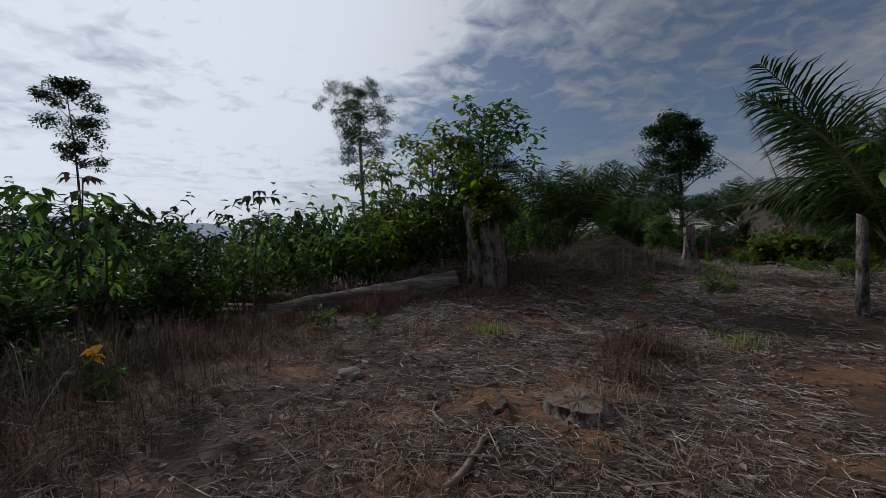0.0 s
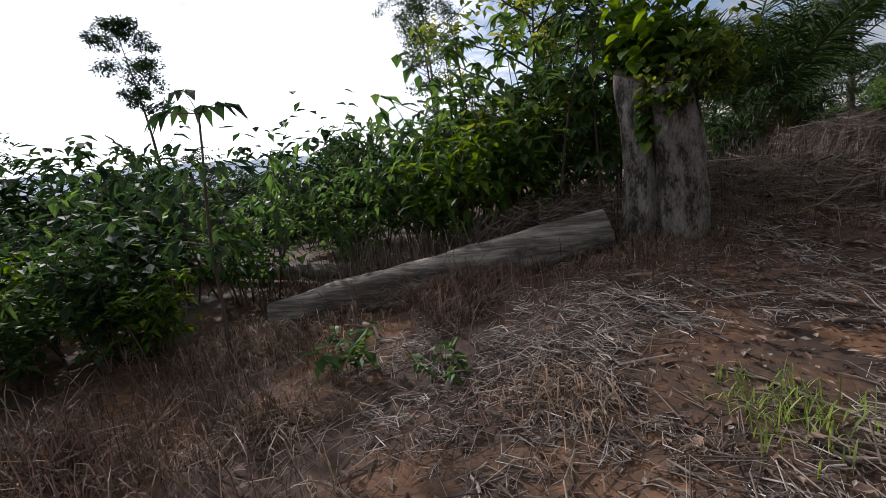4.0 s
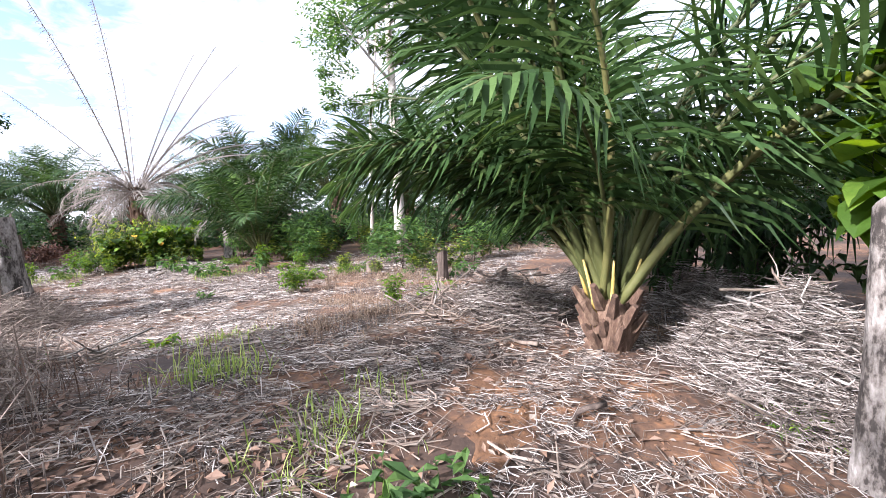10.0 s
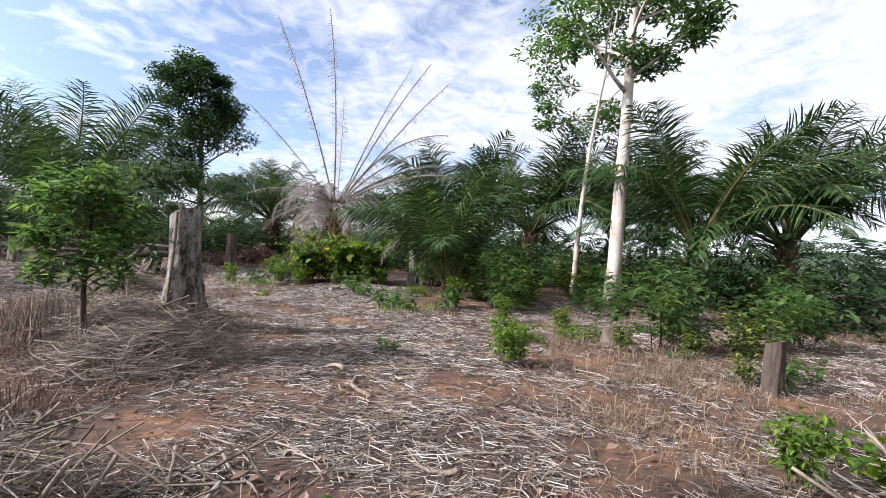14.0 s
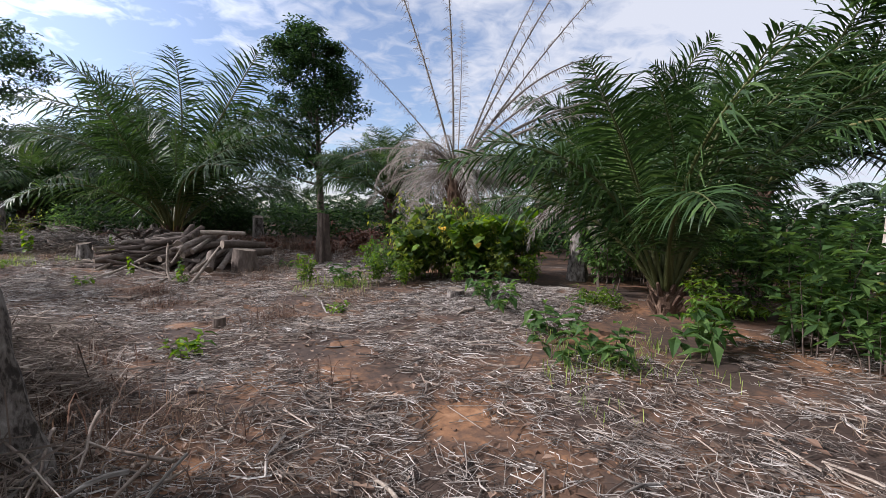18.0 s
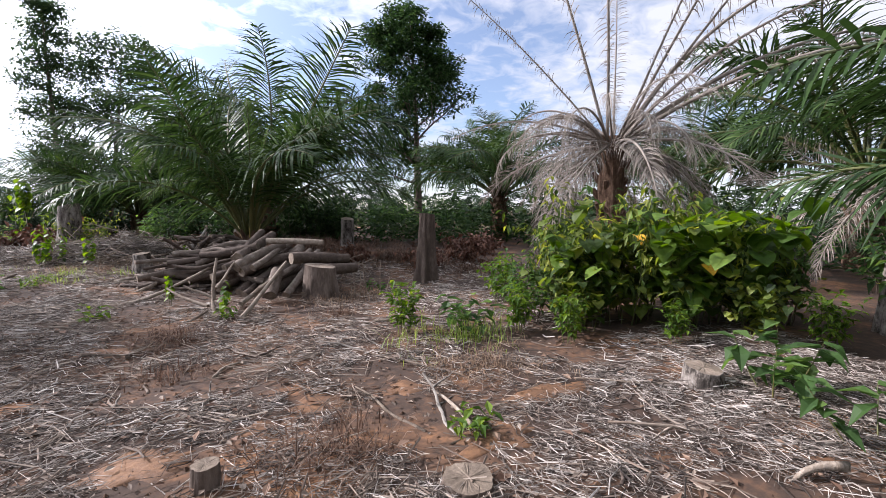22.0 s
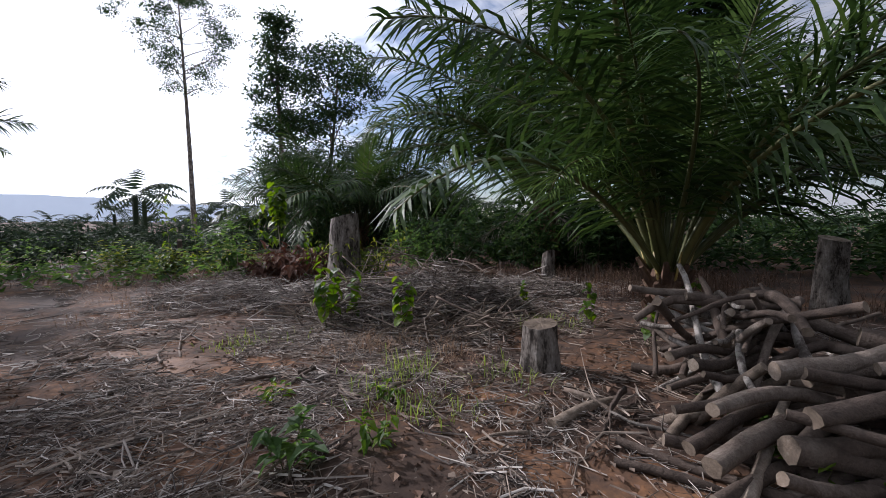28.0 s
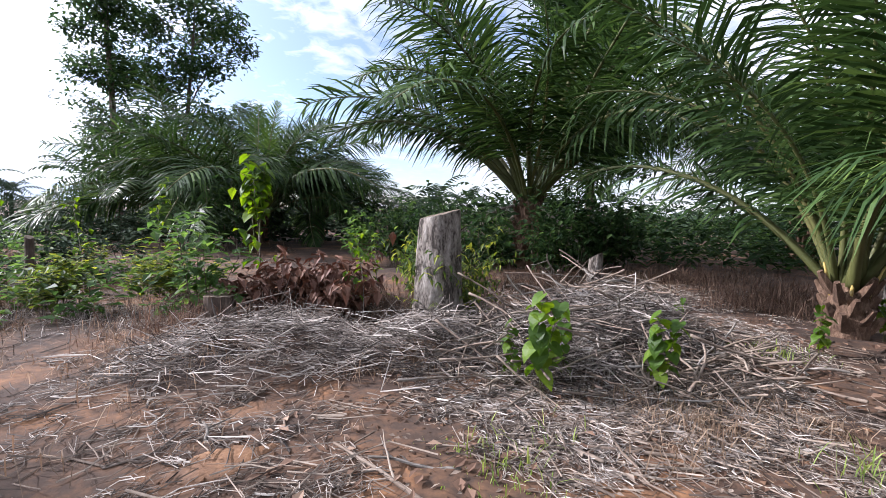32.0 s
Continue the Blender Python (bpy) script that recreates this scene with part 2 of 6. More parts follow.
M["dead_frond"] = mat("dead_grey_frond", [(0.0, (0.07, 0.058, 0.048)), (0.5, (0.19, 0.163, 0.137)), (1.0, (0.38, 0.34, 0.295))], 2, 0.85, 0.1, vary=0.65, leaf=0.15)
M["palm_base"] = mat("fibrous_palm_base", [(0.0, (0.025, 0.016, 0.011)), (0.5, (0.095, 0.056, 0.036)), (1.0, (0.24, 0.165, 0.11))], 22, 0.95, 0.9, stretch=(1, 1, 0.3), vary=0.3)
M["bark"] = mat("weathered_grey_bark", [(0.0, (0.035, 0.028, 0.023)), (0.40, (0.105, 0.088, 0.074)), (0.56, (0.25, 0.225, 0.195)), (1.0, (0.42, 0.39, 0.35))], 4.5, 0.95, 0.9, stretch=(1, 1, 0.55), vary=0, fine=9)
M["stump_bark"] = mat("grey_flaking_stump_bark", [(0.0, (0.014, 0.011, 0.009)), (0.33, (0.040, 0.033, 0.027)), (0.43, (0.105, 0.089, 0.075)), (0.58, (0.165, 0.145, 0.125)), (0.8, (0.24, 0.217, 0.192)), (1.0, (0.36, 0.335, 0.30))], 9.0, 0.95, 1.0, stretch=(1, 1, 0.45), vary=0, fine=6)
M["leaf_creeper"] = mat("creeper_leaf", [(0.0, (0.012, 0.024, 0.007)), (0.40, (0.040, 0.068, 0.014)), (0.70, (0.115, 0.150, 0.028)), (0.90, (0.24, 0.26, 0.05)), (1.0, (0.40, 0.34, 0.08))], 3, 0.55, 0.1, vary=0.75, leaf=0.42, gloss=0.25)
M["bark_dark"] = mat("dark_brown_bark", [(0.0, (0.022, 0.016, 0.012)), (0.5, (0.075, 0.055, 0.042)), (1.0, (0.20, 0.16, 0.13))], 6, 0.95, 0.9, stretch=(1, 1, 0.3), vary=0.25, random_by="object")
M["bark_pale"] = mat("pale_smooth_bark", [(0.0, (0.16, 0.13, 0.10)), (0.35, (0.33, 0.285, 0.235)), (1.0, (0.52, 0.475, 0.415))], 3.0, 0.85, 0.35, stretch=(1, 1, 0.4), vary=0)
M["log_bark"] = mat("log_bark", [(0.0, (0.022, 0.016, 0.012)), (0.45, (0.085, 0.063, 0.049)), (0.75, (0.16, 0.13, 0.105)), (1.0, (0.27, 0.235, 0.20))], 10, 0.95, 0.8, vary=0.45, random_by="object", fine=7)
M["driftwood"] = mat("sun_bleached_wood", [(0.0, (0.020, 0.016, 0.013)), (0.40, (0.085, 0.072, 0.060)), (0.6, (0.17, 0.150, 0.128)), (1.0, (0.33, 0.30, 0.26))], 9, 0.95, 1.0, stretch=(0.10, 1, 1), vary=0, fine=5)
M["cut"] = mat("sawn_wood_end", [(0.0, (0.05, 0.037, 0.027)), (0.5, (0.15, 0.116, 0.085)), (1.0, (0.29, 0.24, 0.19))], 12, 0.9, 0.4, vary=0.3, random_by="object")
M["stick_pale"] = mat("peeled_pale_stick", [(0.0, (0.045, 0.034, 0.025)), (0.4, (0.145, 0.112, 0.083)), (0.7, (0.25, 0.205, 0.16)), (1.0, (0.40, 0.345, 0.285))], 16, 0.85, 0.6, vary=0.4, random_by="object")
M["stone"] = mat("pale_wood_lump", [(0.0, (0.08, 0.07, 0.06)), (0.5, (0.16, 0.145, 0.13)), (1.0, (0.26, 0.24, 0.215))], 9, 0.9, 0.5, vary=0)
# horizon band: pale blue and a faint emission stand in for distant haze
M["haze"] = mat("glowing_blue_haze", [(0.0, (0.30, 0.37, 0.46)), (1.0, (0.40, 0.47, 0.56))], 0.004, 1.0, 0.0, vary=0, gloss=0.0)
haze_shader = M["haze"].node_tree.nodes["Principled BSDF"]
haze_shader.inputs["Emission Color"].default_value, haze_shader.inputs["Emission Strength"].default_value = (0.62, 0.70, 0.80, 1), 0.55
M["far_leaf"] = mat("distant_foliage", [(0.0, (0.014, 0.026, 0.016)), (0.5, (0.030, 0.048, 0.028)), (1.0, (0.060, 0.085, 0.045))], 1.5, 0.8, 0.1, vary=0.6, leaf=0.08, gloss=0.08)


# ---- mesh helpers ----
def smooth01(a, b, v):
    t = min(1.0, max(0.0, (v - a) / (b - a)))
    return t * t * (3 - 2 * t)


def bump2(x, y, cx, cy, r, h):
    return h * math.exp(-((x - cx) ** 2 + (y - cy) ** 2) / (r * r))


def ground(x, y):
    """Height of the land."""
    h = 0.17 + bump2(x, y, 1.2, 5.0, 2.3, 0.42) + bump2(x, y, 8.6, 3.0, 3.6, 0.18) + bump2(x, y, 6.2, 5.3, 3.6, 0.30) - bump2(x, y, 12.3, 17.4, 4.0, 0.15)
    h += bump2(x, y, 4.7, 7.5, 2.0, 0.45) + bump2(x, y, 14.2, 25.0, 3.0, 0.12) + bump2(x, y, 9.6, 13.0, 1.8, 0.12)
    d = math.hypot(x - 9, y - 14)
    h += 0.05 * noise.noise((x * 0.5, y * 0.5, 0.0)) + 0.025 * noise.noise((x * 1.9, y * 1.9, 4.0))
    h -= 6.0 * smooth01(34, 150, d)
    if d > 150:
        h += 2.5 * noise.noise((x * 0.006, y * 0.006, 9.0))
    return h


def mesh_of(name, verts, faces, material, smooth=False):
    me = bpy.data.meshes.new(name)
    me.from_pydata(verts, [], faces)
    for one in (material if isinstance(material, (list, tuple)) else [material]):
        me.materials.append(one)
    if smooth:
        me.polygons.foreach_set("use_smooth", [True] * len(me.polygons))
    me.update()
    return me


def part(name, data, parent, label="", place=None):
    """A mesh as one object under a thing or a part."""
    ob = new(name, data)
    ob.parent = parent
    if place is not None:
        ob.matrix_basis = place
    if label:
        tagged(ob, label)
    return ob


def thing(name, x, y, z=None, turn=0.0, label="", category="", group="", lean=(0, 0)):
    ob = new(name)
    ob.empty_display_size = 0.2
    ob.matrix_basis = pose(x, y, ground(x, y) if z is None else z, lean[0], lean[1], turn)
    return tagged(ob, label, category, group)


def tube(V, F, pts, radii, n=8, cap=True, lump=0.0, seed=0.0, squash=1.0):
    """A tapered tube through pts."""
    base = len(V)
    pts = [Vector(p) for p in pts]
    side = None
    for k, p in enumerate(pts):
        a = (pts[min(k + 1, len(pts) - 1)] - pts[max(k - 1, 0)]).normalized()
        if side is None:
            side = a.orthogonal().normalized()
        side = (side - a * side.dot(a)).normalized()
        up = a.cross(side)
        for j in range(n):
            ang = 2 * math.pi * j / n
            r = radii[k]
            if lump:
                r *= 1 + lump * noise.noise((math.cos(ang) * 1.3 + seed, math.sin(ang) * 1.3, k * 0.45 + seed * 3))
            V.append(tuple(p + side * (r * math.cos(ang)) + up * (r * squash * math.sin(ang))))
    for k in range(len(pts) - 1):
        for j in range(n):
            a, b = base + k * n + j, base + k * n + (j + 1) % n
            F.append((a, b, b + n, a + n))
    if cap:
        F.append(tuple(base + j for j in reversed(range(n))))
        F.append(tuple(base + (len(pts) - 1) * n + j for j in range(n)))


def bent(rng, start, direction, length, steps, wobble, sag=0.0):
    """Points along a crooked line."""
    d, p = Vector(direction).normalized(), Vector(start)
    out = [p.copy()]
    for _ in range(steps):
        d = (d + Vector((rng.uniform(-1, 1), rng.uniform(-1, 1), rng.uniform(-1, 1))) * wobble + Vector((0, 0, -sag))).normalized()
        p = p + d * (length / steps)
        out.append(p.copy())
    return out


def leaf_at(V, F, p, d, up, length, width, curl=0.25):
    """One leaf: pointed at both ends, folded along its rib and bent down, of four faces."""
    side = d.cross(up)
    if side.length < 1e-4:
        side = d.orthogonal()
    side.normalize()
    nrm = side.cross(d).normalized()
    b = len(V)
    for s, w, dz in ((0.0, 0.06, 0.0), (0.45, 0.5, 0.03)):
        c = p + d * (length * s) + nrm * (length * dz * curl * 2)
        lift = nrm * (width * 0.22)
        V.extend((tuple(c - side * (width * w) + lift), tuple(c), tuple(c + side * (width * w) + lift)))
    V.append(tuple(p + d * length - nrm * (length * curl)))
    F.append((b, b + 1, b + 4, b + 3))
    F.append((b + 1, b + 2, b + 5, b + 4))
    F.append((b + 3, b + 4, b + 6))
    F.append((b + 4, b + 5, b + 6))


def leaf_round(V, F, p, d, up, length, width, curl=0.25):
    """One broad heart-shaped leaf, folded along its rib and drooping at its tip, of ten faces."""
    side = d.cross(up)
    if side.length < 1e-4:
        side = d.orthogonal()
    side.normalize()
    nrm = side.cross(d).normalized()
    b = len(V)
    rib = ((0.10, 0.0), (0.45, 0.03), (0.78, -0.3 * curl), (1.0, -curl))
    for s, z in rib:
        V.append(tuple(p + d * (length * s) + nrm * (length * z)))
    for sg in (-1, 1):
        for s, w, z in ((-0.06, 0.22, 0.03), (0.08, 0.45, 0.06), (0.34, 0.52, 0.05), (0.62, 0.40, 0.0), (0.85, 0.18, -0.5 * curl)):
            V.append(tuple(p + d * (length * s) + side * (sg * width * w) + nrm * (length * z + width * 0.10 * w)))
    for k, o in ((0, b + 4), (1, b + 9)):
        for f in ((b, o, o + 1), (b, o + 1, o + 2, b + 1), (b + 1, o + 2, o + 3, b + 2), (b + 2, o + 3, o + 4), (b + 2, o + 4, b + 3)):
            F.append(f if k else f[::-1])


def leaf_small(V, F, p, d, up, length, width):
    side = d.cross(up)
    if side.length < 1e-4:
        side = d.orthogonal()
    side.normalize()
    nrm = side.cross(d)
    b = len(V)
    V.extend((tuple(p), tuple(p + d * (length * 0.45) - side * (width * 0.5) + nrm * (width * 0.2)), tuple(p + d * length), tuple(p + d * (length * 0.45) + side * (width * 0.5) + nrm * (width * 0.2))))
    F.append((b, b + 1, b + 2))
    F.append((b, b + 2, b + 3))


def leaf_flat(V, F, p, d, up, length, width, curl=0.0):
    leaf_small(V, F, p, d, up, length, width * 1.1)


def rand_dir(rng, low=-1.0, high=1.0):
    z, a = rng.uniform(low, high), rng.uniform(0, 2 * math.pi)
    r = math.sqrt(max(0.0, 1 - z * z))
    return Vector((r * math.cos(a), r * math.sin(a), z))


# ---- ground: one sheet to the horizon ----
def steps_out(lo, hi, fine, far):
    mid = list(np.arange(lo, hi + 1e-6, fine))
    out, s, v = [], fine, mid[-1]
    while v < far:
        s *= 1.22
        v += s
        out.append(v)
    inn, s, v = [], fine, mid[0]
    while v > -far:
        s *= 1.22
        v -= s
        inn.append(v)
    return inn[::-1] + mid + out


GX, GY = steps_out(-5, 20, 0.24, 2500), steps_out(-5, 32, 0.24, 2500)
g_verts = [(x, y, ground(x, y)) for y in GY for x in GX]
nx = len(GX)
g_faces = [(j * nx + i, j * nx + i + 1, (j + 1) * nx + i + 1, (j + 1) * nx + i) for j in range(len(GY) - 1) for i in range(nx - 1)]
ground_ob = tagged(new("ground", mesh_of("ground", g_verts, g_faces, M["soil"], True)), "reddish brown bare soil of a cleared plantation, strewn with dry litter", "ground", kind="structure")


# ---- palms ----
def frond_meshes(seed, e0, e1, n_pairs, leaf_len, leaf_w, bare=0.22, messy=0.5, hang=0.35, thick=0.012, leaf_mat="palm_leaf", stalk="petiole", keep=1.0, twist=0.0):
    """A frond one metre long: its stalk, and its leaflets. It grows towards +x, from e0 degrees above the level to e1 at its tip."""
    rng = random.Random(seed)
    n = 18
    pts, p = [Vector((0, 0, 0))], Vector((0, 0, 0))
    for k in range(n):
        e = radians(e0 + (e1 - e0) * ((k + 0.5) / n) ** 1.45)
        p = p + Vector((math.cos(e), twist * (k / n) ** 2, math.sin(e))).normalized() / n
        pts.append(p.copy())
    V, F = [], []
    tube(V, F, pts, [thick * (1 - 0.9 * k / n) + 0.0012 for k in range(n + 1)], 5, True, squash=0.7)
    stalk_me = mesh_of("frond", V, F, M[stalk], True)
    V, F = [], []
    for k in range(n_pairs):
        s = bare + (1 - bare) * (k + 0.5) / n_pairs
        q = s * n
        i = min(int(q), n - 1)
        c = pts[i].lerp(pts[i + 1], q - i)
        a = (pts[i + 1] - pts[i]).normalized()
        side0 = Vector((0, 1, 0))
        up = side0.cross(a) * -1
        prof = math.sin(math.pi * min(1.0, 0.16 + 0.80 * (s - bare) / (1 - bare))) ** 0.8
        for sg in (1, -1):
            if rng.random() > keep:
                continue
            fwd = 0.35 + 0.75 * s + rng.uniform(-0.15, 0.15)
            lift = rng.uniform(-messy, messy) + 0.18
            d = (side0 * sg + a * fwd + up * lift).normalized()
            ln = leaf_len * prof * rng.uniform(0.85, 1.12)
            w = leaf_w * rng.uniform(0.8, 1.15)
            wid = (a - d * a.dot(d)).normalized()
            b, pos, dd = len(V), c.copy(), d.copy()
            for st, ww in ((0.0, 0.45), (0.28, 1.0), (0.62, 0.85), (1.0, 0.0)):
                if st:
                    dd = (dd + Vector((0, 0, -hang * st * rng.uniform(0.5, 1.4)))).normalized()
                    pos = pos + dd * (ln * (st - last))
                last = st
                if ww:
                    V.extend((tuple(pos - wid * (w * ww * 0.5)), tuple(pos + wid * (w * ww * 0.5))))
                else:
                    V.append(tuple(pos))
            F.extend(((b, b + 1, b + 3, b + 2), (b + 2, b + 3, b + 5, b + 4), (b + 4, b + 5, b + 6)))
    return stalk_me, mesh_of("leaf_blade", V, F, M[leaf_mat])


FROND = {
    "spear": frond_meshes(1, 86, 74, 52, 0.16, 0.008, 0.35, 0.3, 0.05, leaf_mat="palm_leaf_light"),
    "high": frond_meshes(2, 80, 28, 66, 0.25, 0.0092, 0.22, 0.75, 0.45, keep=0.93),
    "high2": frond_meshes(12, 76, 8, 64, 0.25, 0.0092, 0.20, 0.75, 0.5, twist=0.35, keep=0.93),
    "mid": frond_meshes(3, 66, -18, 66, 0.26, 0.0092, 0.22, 0.7, 0.5, keep=0.94),
    "mid2": frond_meshes(13, 58, -32, 64, 0.26, 0.0092, 0.22, 0.60, 0.45, twist=-0.4),
    "low": frond_meshes(4, 44, -42, 64, 0.26, 0.0092, 0.22, 0.50, 0.55),
    "low2": frond_meshes(14, 32, -58, 62, 0.25, 0.0092, 0.24, 0.45, 0.65, twist=0.3),
    "light": frond_meshes(5, 62, -30, 46, 0.26, 0.018, 0.25, 0.25, 0.45, leaf_mat="palm_leaf_light"),
    "broad": frond_meshes(15, 56, -50, 46, 0.30, 0.0155, 0.24, 0.30, 0.75, keep=0.95),
    "fan": frond_meshes(6, 62, -62, 46, 0.26, 0.0058, 0.34, 0.45, 0.60, leaf_mat="palm_leaf_light"),
    "dead_hang": frond_meshes(7, -25, -88, 60, 0.19, 0.0052, 0.10, 0.9, 0.9, leaf_mat="dead_frond", stalk="dead_frond"),
    "dead_arch": frond_meshes(8, 42, -86, 66, 0.14, 0.0038, 0.15, 0.9, 1.0, leaf_mat="dead_frond", stalk="dead_frond"),
    "dead_bare": frond_meshes(9, 61, 52, 74, 0.082, 0.0032, 0.16, 0.6, 0.8, 0.0046, "dead_frond", "dead_frond", 0.92, 0.06),
    "dead_up3": frond_meshes(11, 44, -8, 64, 0.09, 0.0038, 0.12, 0.6, 0.7, 0.0085, "dead_frond", "dead_frond", 0.95),
}
UP = ["high", "high2", "mid", "high", "high2", "mid2", "mid"]
LIVE = ["high", "mid", "high2", "low", "mid2", "mid", "low2", "high", "mid2", "low"]


def palm_trunk(h, r, seed, bases=26):
    """A stem wrapped in the stubs of old leaf stalks."""
    rng = random.Random(seed)
    V, F = [], []
    n = 5
    tube(V, F, [(0.04 * math.sin(k * 1.3), 0.03 * math.cos(k), -0.15 + (h + 0.15) * k / n) for k in range(n + 1)], [r * (1.15 - 0.35 * k / n) for k in range(n + 1)], 12, True, 0.25, seed)
    for k in range(bases):
        a = k * 2.39996
        z = h * (k + 0.5) / bases
        d = Vector((math.cos(a) * 0.7, math.sin(a) * 0.7, 0.8))
        q = Vector((math.cos(a) * r * 0.75, math.sin(a) * r * 0.75, z))
        ln = rng.uniform(0.12, 0.26) * (0.6 + r * 1.8)
        tube(V, F, [q, q + d * ln * 0.5, q + d * ln + Vector((0, 0, ln * 0.15))], [r * 0.30, r * 0.24, r * 0.14], 5)
    return mesh_of("stem", V, F, M["palm_base"], False)


def oil_palm(x, y, size, trunk_h, trunk_r, count, seed, label, stalk_scale=1.0, only=None, spears=2, lean=(0, 0), gold=0, kinds=LIVE, dead=0, hold=None):
    rng = random.Random(seed)
    ob = thing("oil_palm", x, y, None, 0, label, "palm tree", "oil palms", lean)
    part("stem", palm_trunk(trunk_h, trunk_r, seed, 18 + int(trunk_h * 14)), ob, "fibrous brown stem with old leaf bases")
    for k in range(count + spears + dead):
        if k < spears:
            kind, tilt = "spear", rng.uniform(-6, 6)
        elif k >= count + spears:
            kind, tilt = "dead_hang", rng.uniform(-10, 10)
        else:
            kind, tilt = kinds[(k - spears) % len(kinds)], rng.uniform(-9, 9)
        yaw = k * 137.5 + rng.uniform(-16, 16) + seed * 31
        sc = size * rng.uniform(0.82, 1.08) * (0.75 if kind == "spear" else 1) * (0.5 if kind == "dead_hang" else 1)
        if hold and kind != "spear" and abs((yaw - hold[0] + 180) % 360 - 180) < hold[1]:
            kind, tilt, sc = "high", rng.uniform(0, 9), sc * hold[2]
        a = radians(yaw)
        m = Matrix.Translation((math.cos(a) * trunk_r * 0.5, math.sin(a) * trunk_r * 0.5, trunk_h - 0.05)) @ Matrix.Rotation(a, 4, 'Z') @ Matrix.Rotation(radians(-tilt), 4, 'Y') @ Matrix.Rotation(radians(rng.uniform(-25, 25)), 4, 'X') @ Matrix.Scale(sc, 4)
        stalk, leaflets = FROND[kind]
        fr = part("frond", stalk, ob, "", m)
        part("leaf_blade", leaflets, fr)
    if gold:
        V, F = [], []
        for k in range(gold):
            a = k * 2 * math.pi / gold + 0.4
            d = Vector((math.cos(a), math.sin(a), 0))
            tube(V, F, [d * 0.13 + Vector((0, 0, 0.18)), d * 0.19 + Vector((0, 0, 0.5)), d * 0.29 + Vector((0, 0, 0.82))], [0.030, 0.018, 0.010], 6)
            me = mesh_of("leaf_stalk", V, F, M["petiole_gold"], True)
            part("leaf_stalk", me, ob, "golden yellow leaf stalk")
            V, F = [], []
    return ob


def frond_on(ob, kind, yaw, tilt, size, z, r=0.0, roll=0.0):
    a = radians(yaw)
    m = Matrix.Translation((math.cos(a) * r, math.sin(a) * r, z)) @ Matrix.Rotation(a, 4, 'Z') @ Matrix.Rotation(radians(-tilt), 4, 'Y') @ Matrix.Rotation(radians(roll), 4, 'X') @ Matrix.Scale(size, 4)
    stalk, leaflets = FROND[kind]
    fr = part("frond", stalk, ob, "", m)
    part("leaf_blade", leaflets, fr)
    return fr


# ---- broadleaf trees and shrubs ----
def tree(name, x, y, height, trunk_r, crown, seed, label, bark="bark_pale", leaves="leaf_dark", leaf_len=0.22, per=70, clumps=None, lean=(0, 0), bare=0.5, category="tree", group="", crook=0.03, spread=1.0):
    """A tapered trunk, limbs from bare * height upwards, and leaves gathered in clumps at the limbs' ends.
    crown: (radius, number of limbs, clump radius)."""
    rng = random.Random(seed)
    ob = thing(name, x, y, None, 0, label, category, group)
    rad, limbs, cr = crown
    V, F = [], []
    d0 = Vector((math.sin(radians(lean[0])), math.sin(radians(lean[1])), 1))
    pts = bent(rng, (0, 0, -0.1), d0, height * 0.93, 12, crook)
    radii = [trunk_r * (1.25 if k == 0 else 1) * (1 - 0.82 * k / 12) for k in range(13)]
    tube(V, F, pts, radii, 10, True, 0.12, seed)
    part("trunk", mesh_of("trunk", V, F, M[bark], True), ob)
    LV, LF, BV, BF = [], [], [], []
    tips = []
    for k in range(limbs):
        s = bare + (1 - bare) * (k + 0.3) / limbs
        i = min(int(s * 12), 11)
        q = pts[i].lerp(pts[i + 1], s * 12 - i)
        a = k * 2.39996 + rng.uniform(-0.5, 0.5)
        reach = rad * rng.uniform(0.55, 1.1) * (0.45 + 0.75 * math.sin(math.pi * min(1, (s - bare) / (1 - bare) * 0.75 + 0.2)))
        d = Vector((math.cos(a), math.sin(a), rng.uniform(0.25, 0.9) * spread))
        lp = bent(rng, q, d, reach, 5, 0.16)
        r0 = max(0.012, trunk_r * (1 - 0.75 * s) * 0.42)
        tube(BV, BF, lp, [r0 * (1 - 0.8 * j / 5) + 0.004 for j in range(6)], 5)
        tips.append(lp[-1])
        tips.append(lp[3] + Vector((rng.uniform(-1, 1), rng.uniform(-1, 1), rng.uniform(-0.4, 0.6))) * cr * 0.8)
        for _ in range(1):
            sd = (d + rand_dir(rng) * 0.9).normalized()
            sp = bent(rng, lp[2], sd, reach * 0.6, 3, 0.2)
            tube(BV, BF, sp, [r0 * 0.5, r0 * 0.35, r0 * 0.25, 0.004], 4)
            tips.append(sp[-1])
    tips.append(pts[-1])
    for c in tips:
        rr = cr * rng.uniform(0.6, 1.15)
        for _ in range(int(per * rng.uniform(0.6, 1.2))):
            o = rand_dir(rng) * (rr * rng.random() ** 0.45)
            o.z *= 0.65
            ld = (rand_dir(rng, -0.8, 0.35) + o * (0.4 / rr)).normalized()
            leaf_small(LV, LF, c + o, ld, Vector((0, 0, 1)) + rand_dir(rng) * 0.5, leaf_len * rng.uniform(0.6, 1.25), leaf_len * rng.uniform(0.32, 0.5))
    part("limb", mesh_of("limb", BV, BF, M[bark], True), ob)
    part("crown", mesh_of("crown", LV, LF, M[leaves]), ob)
    return ob


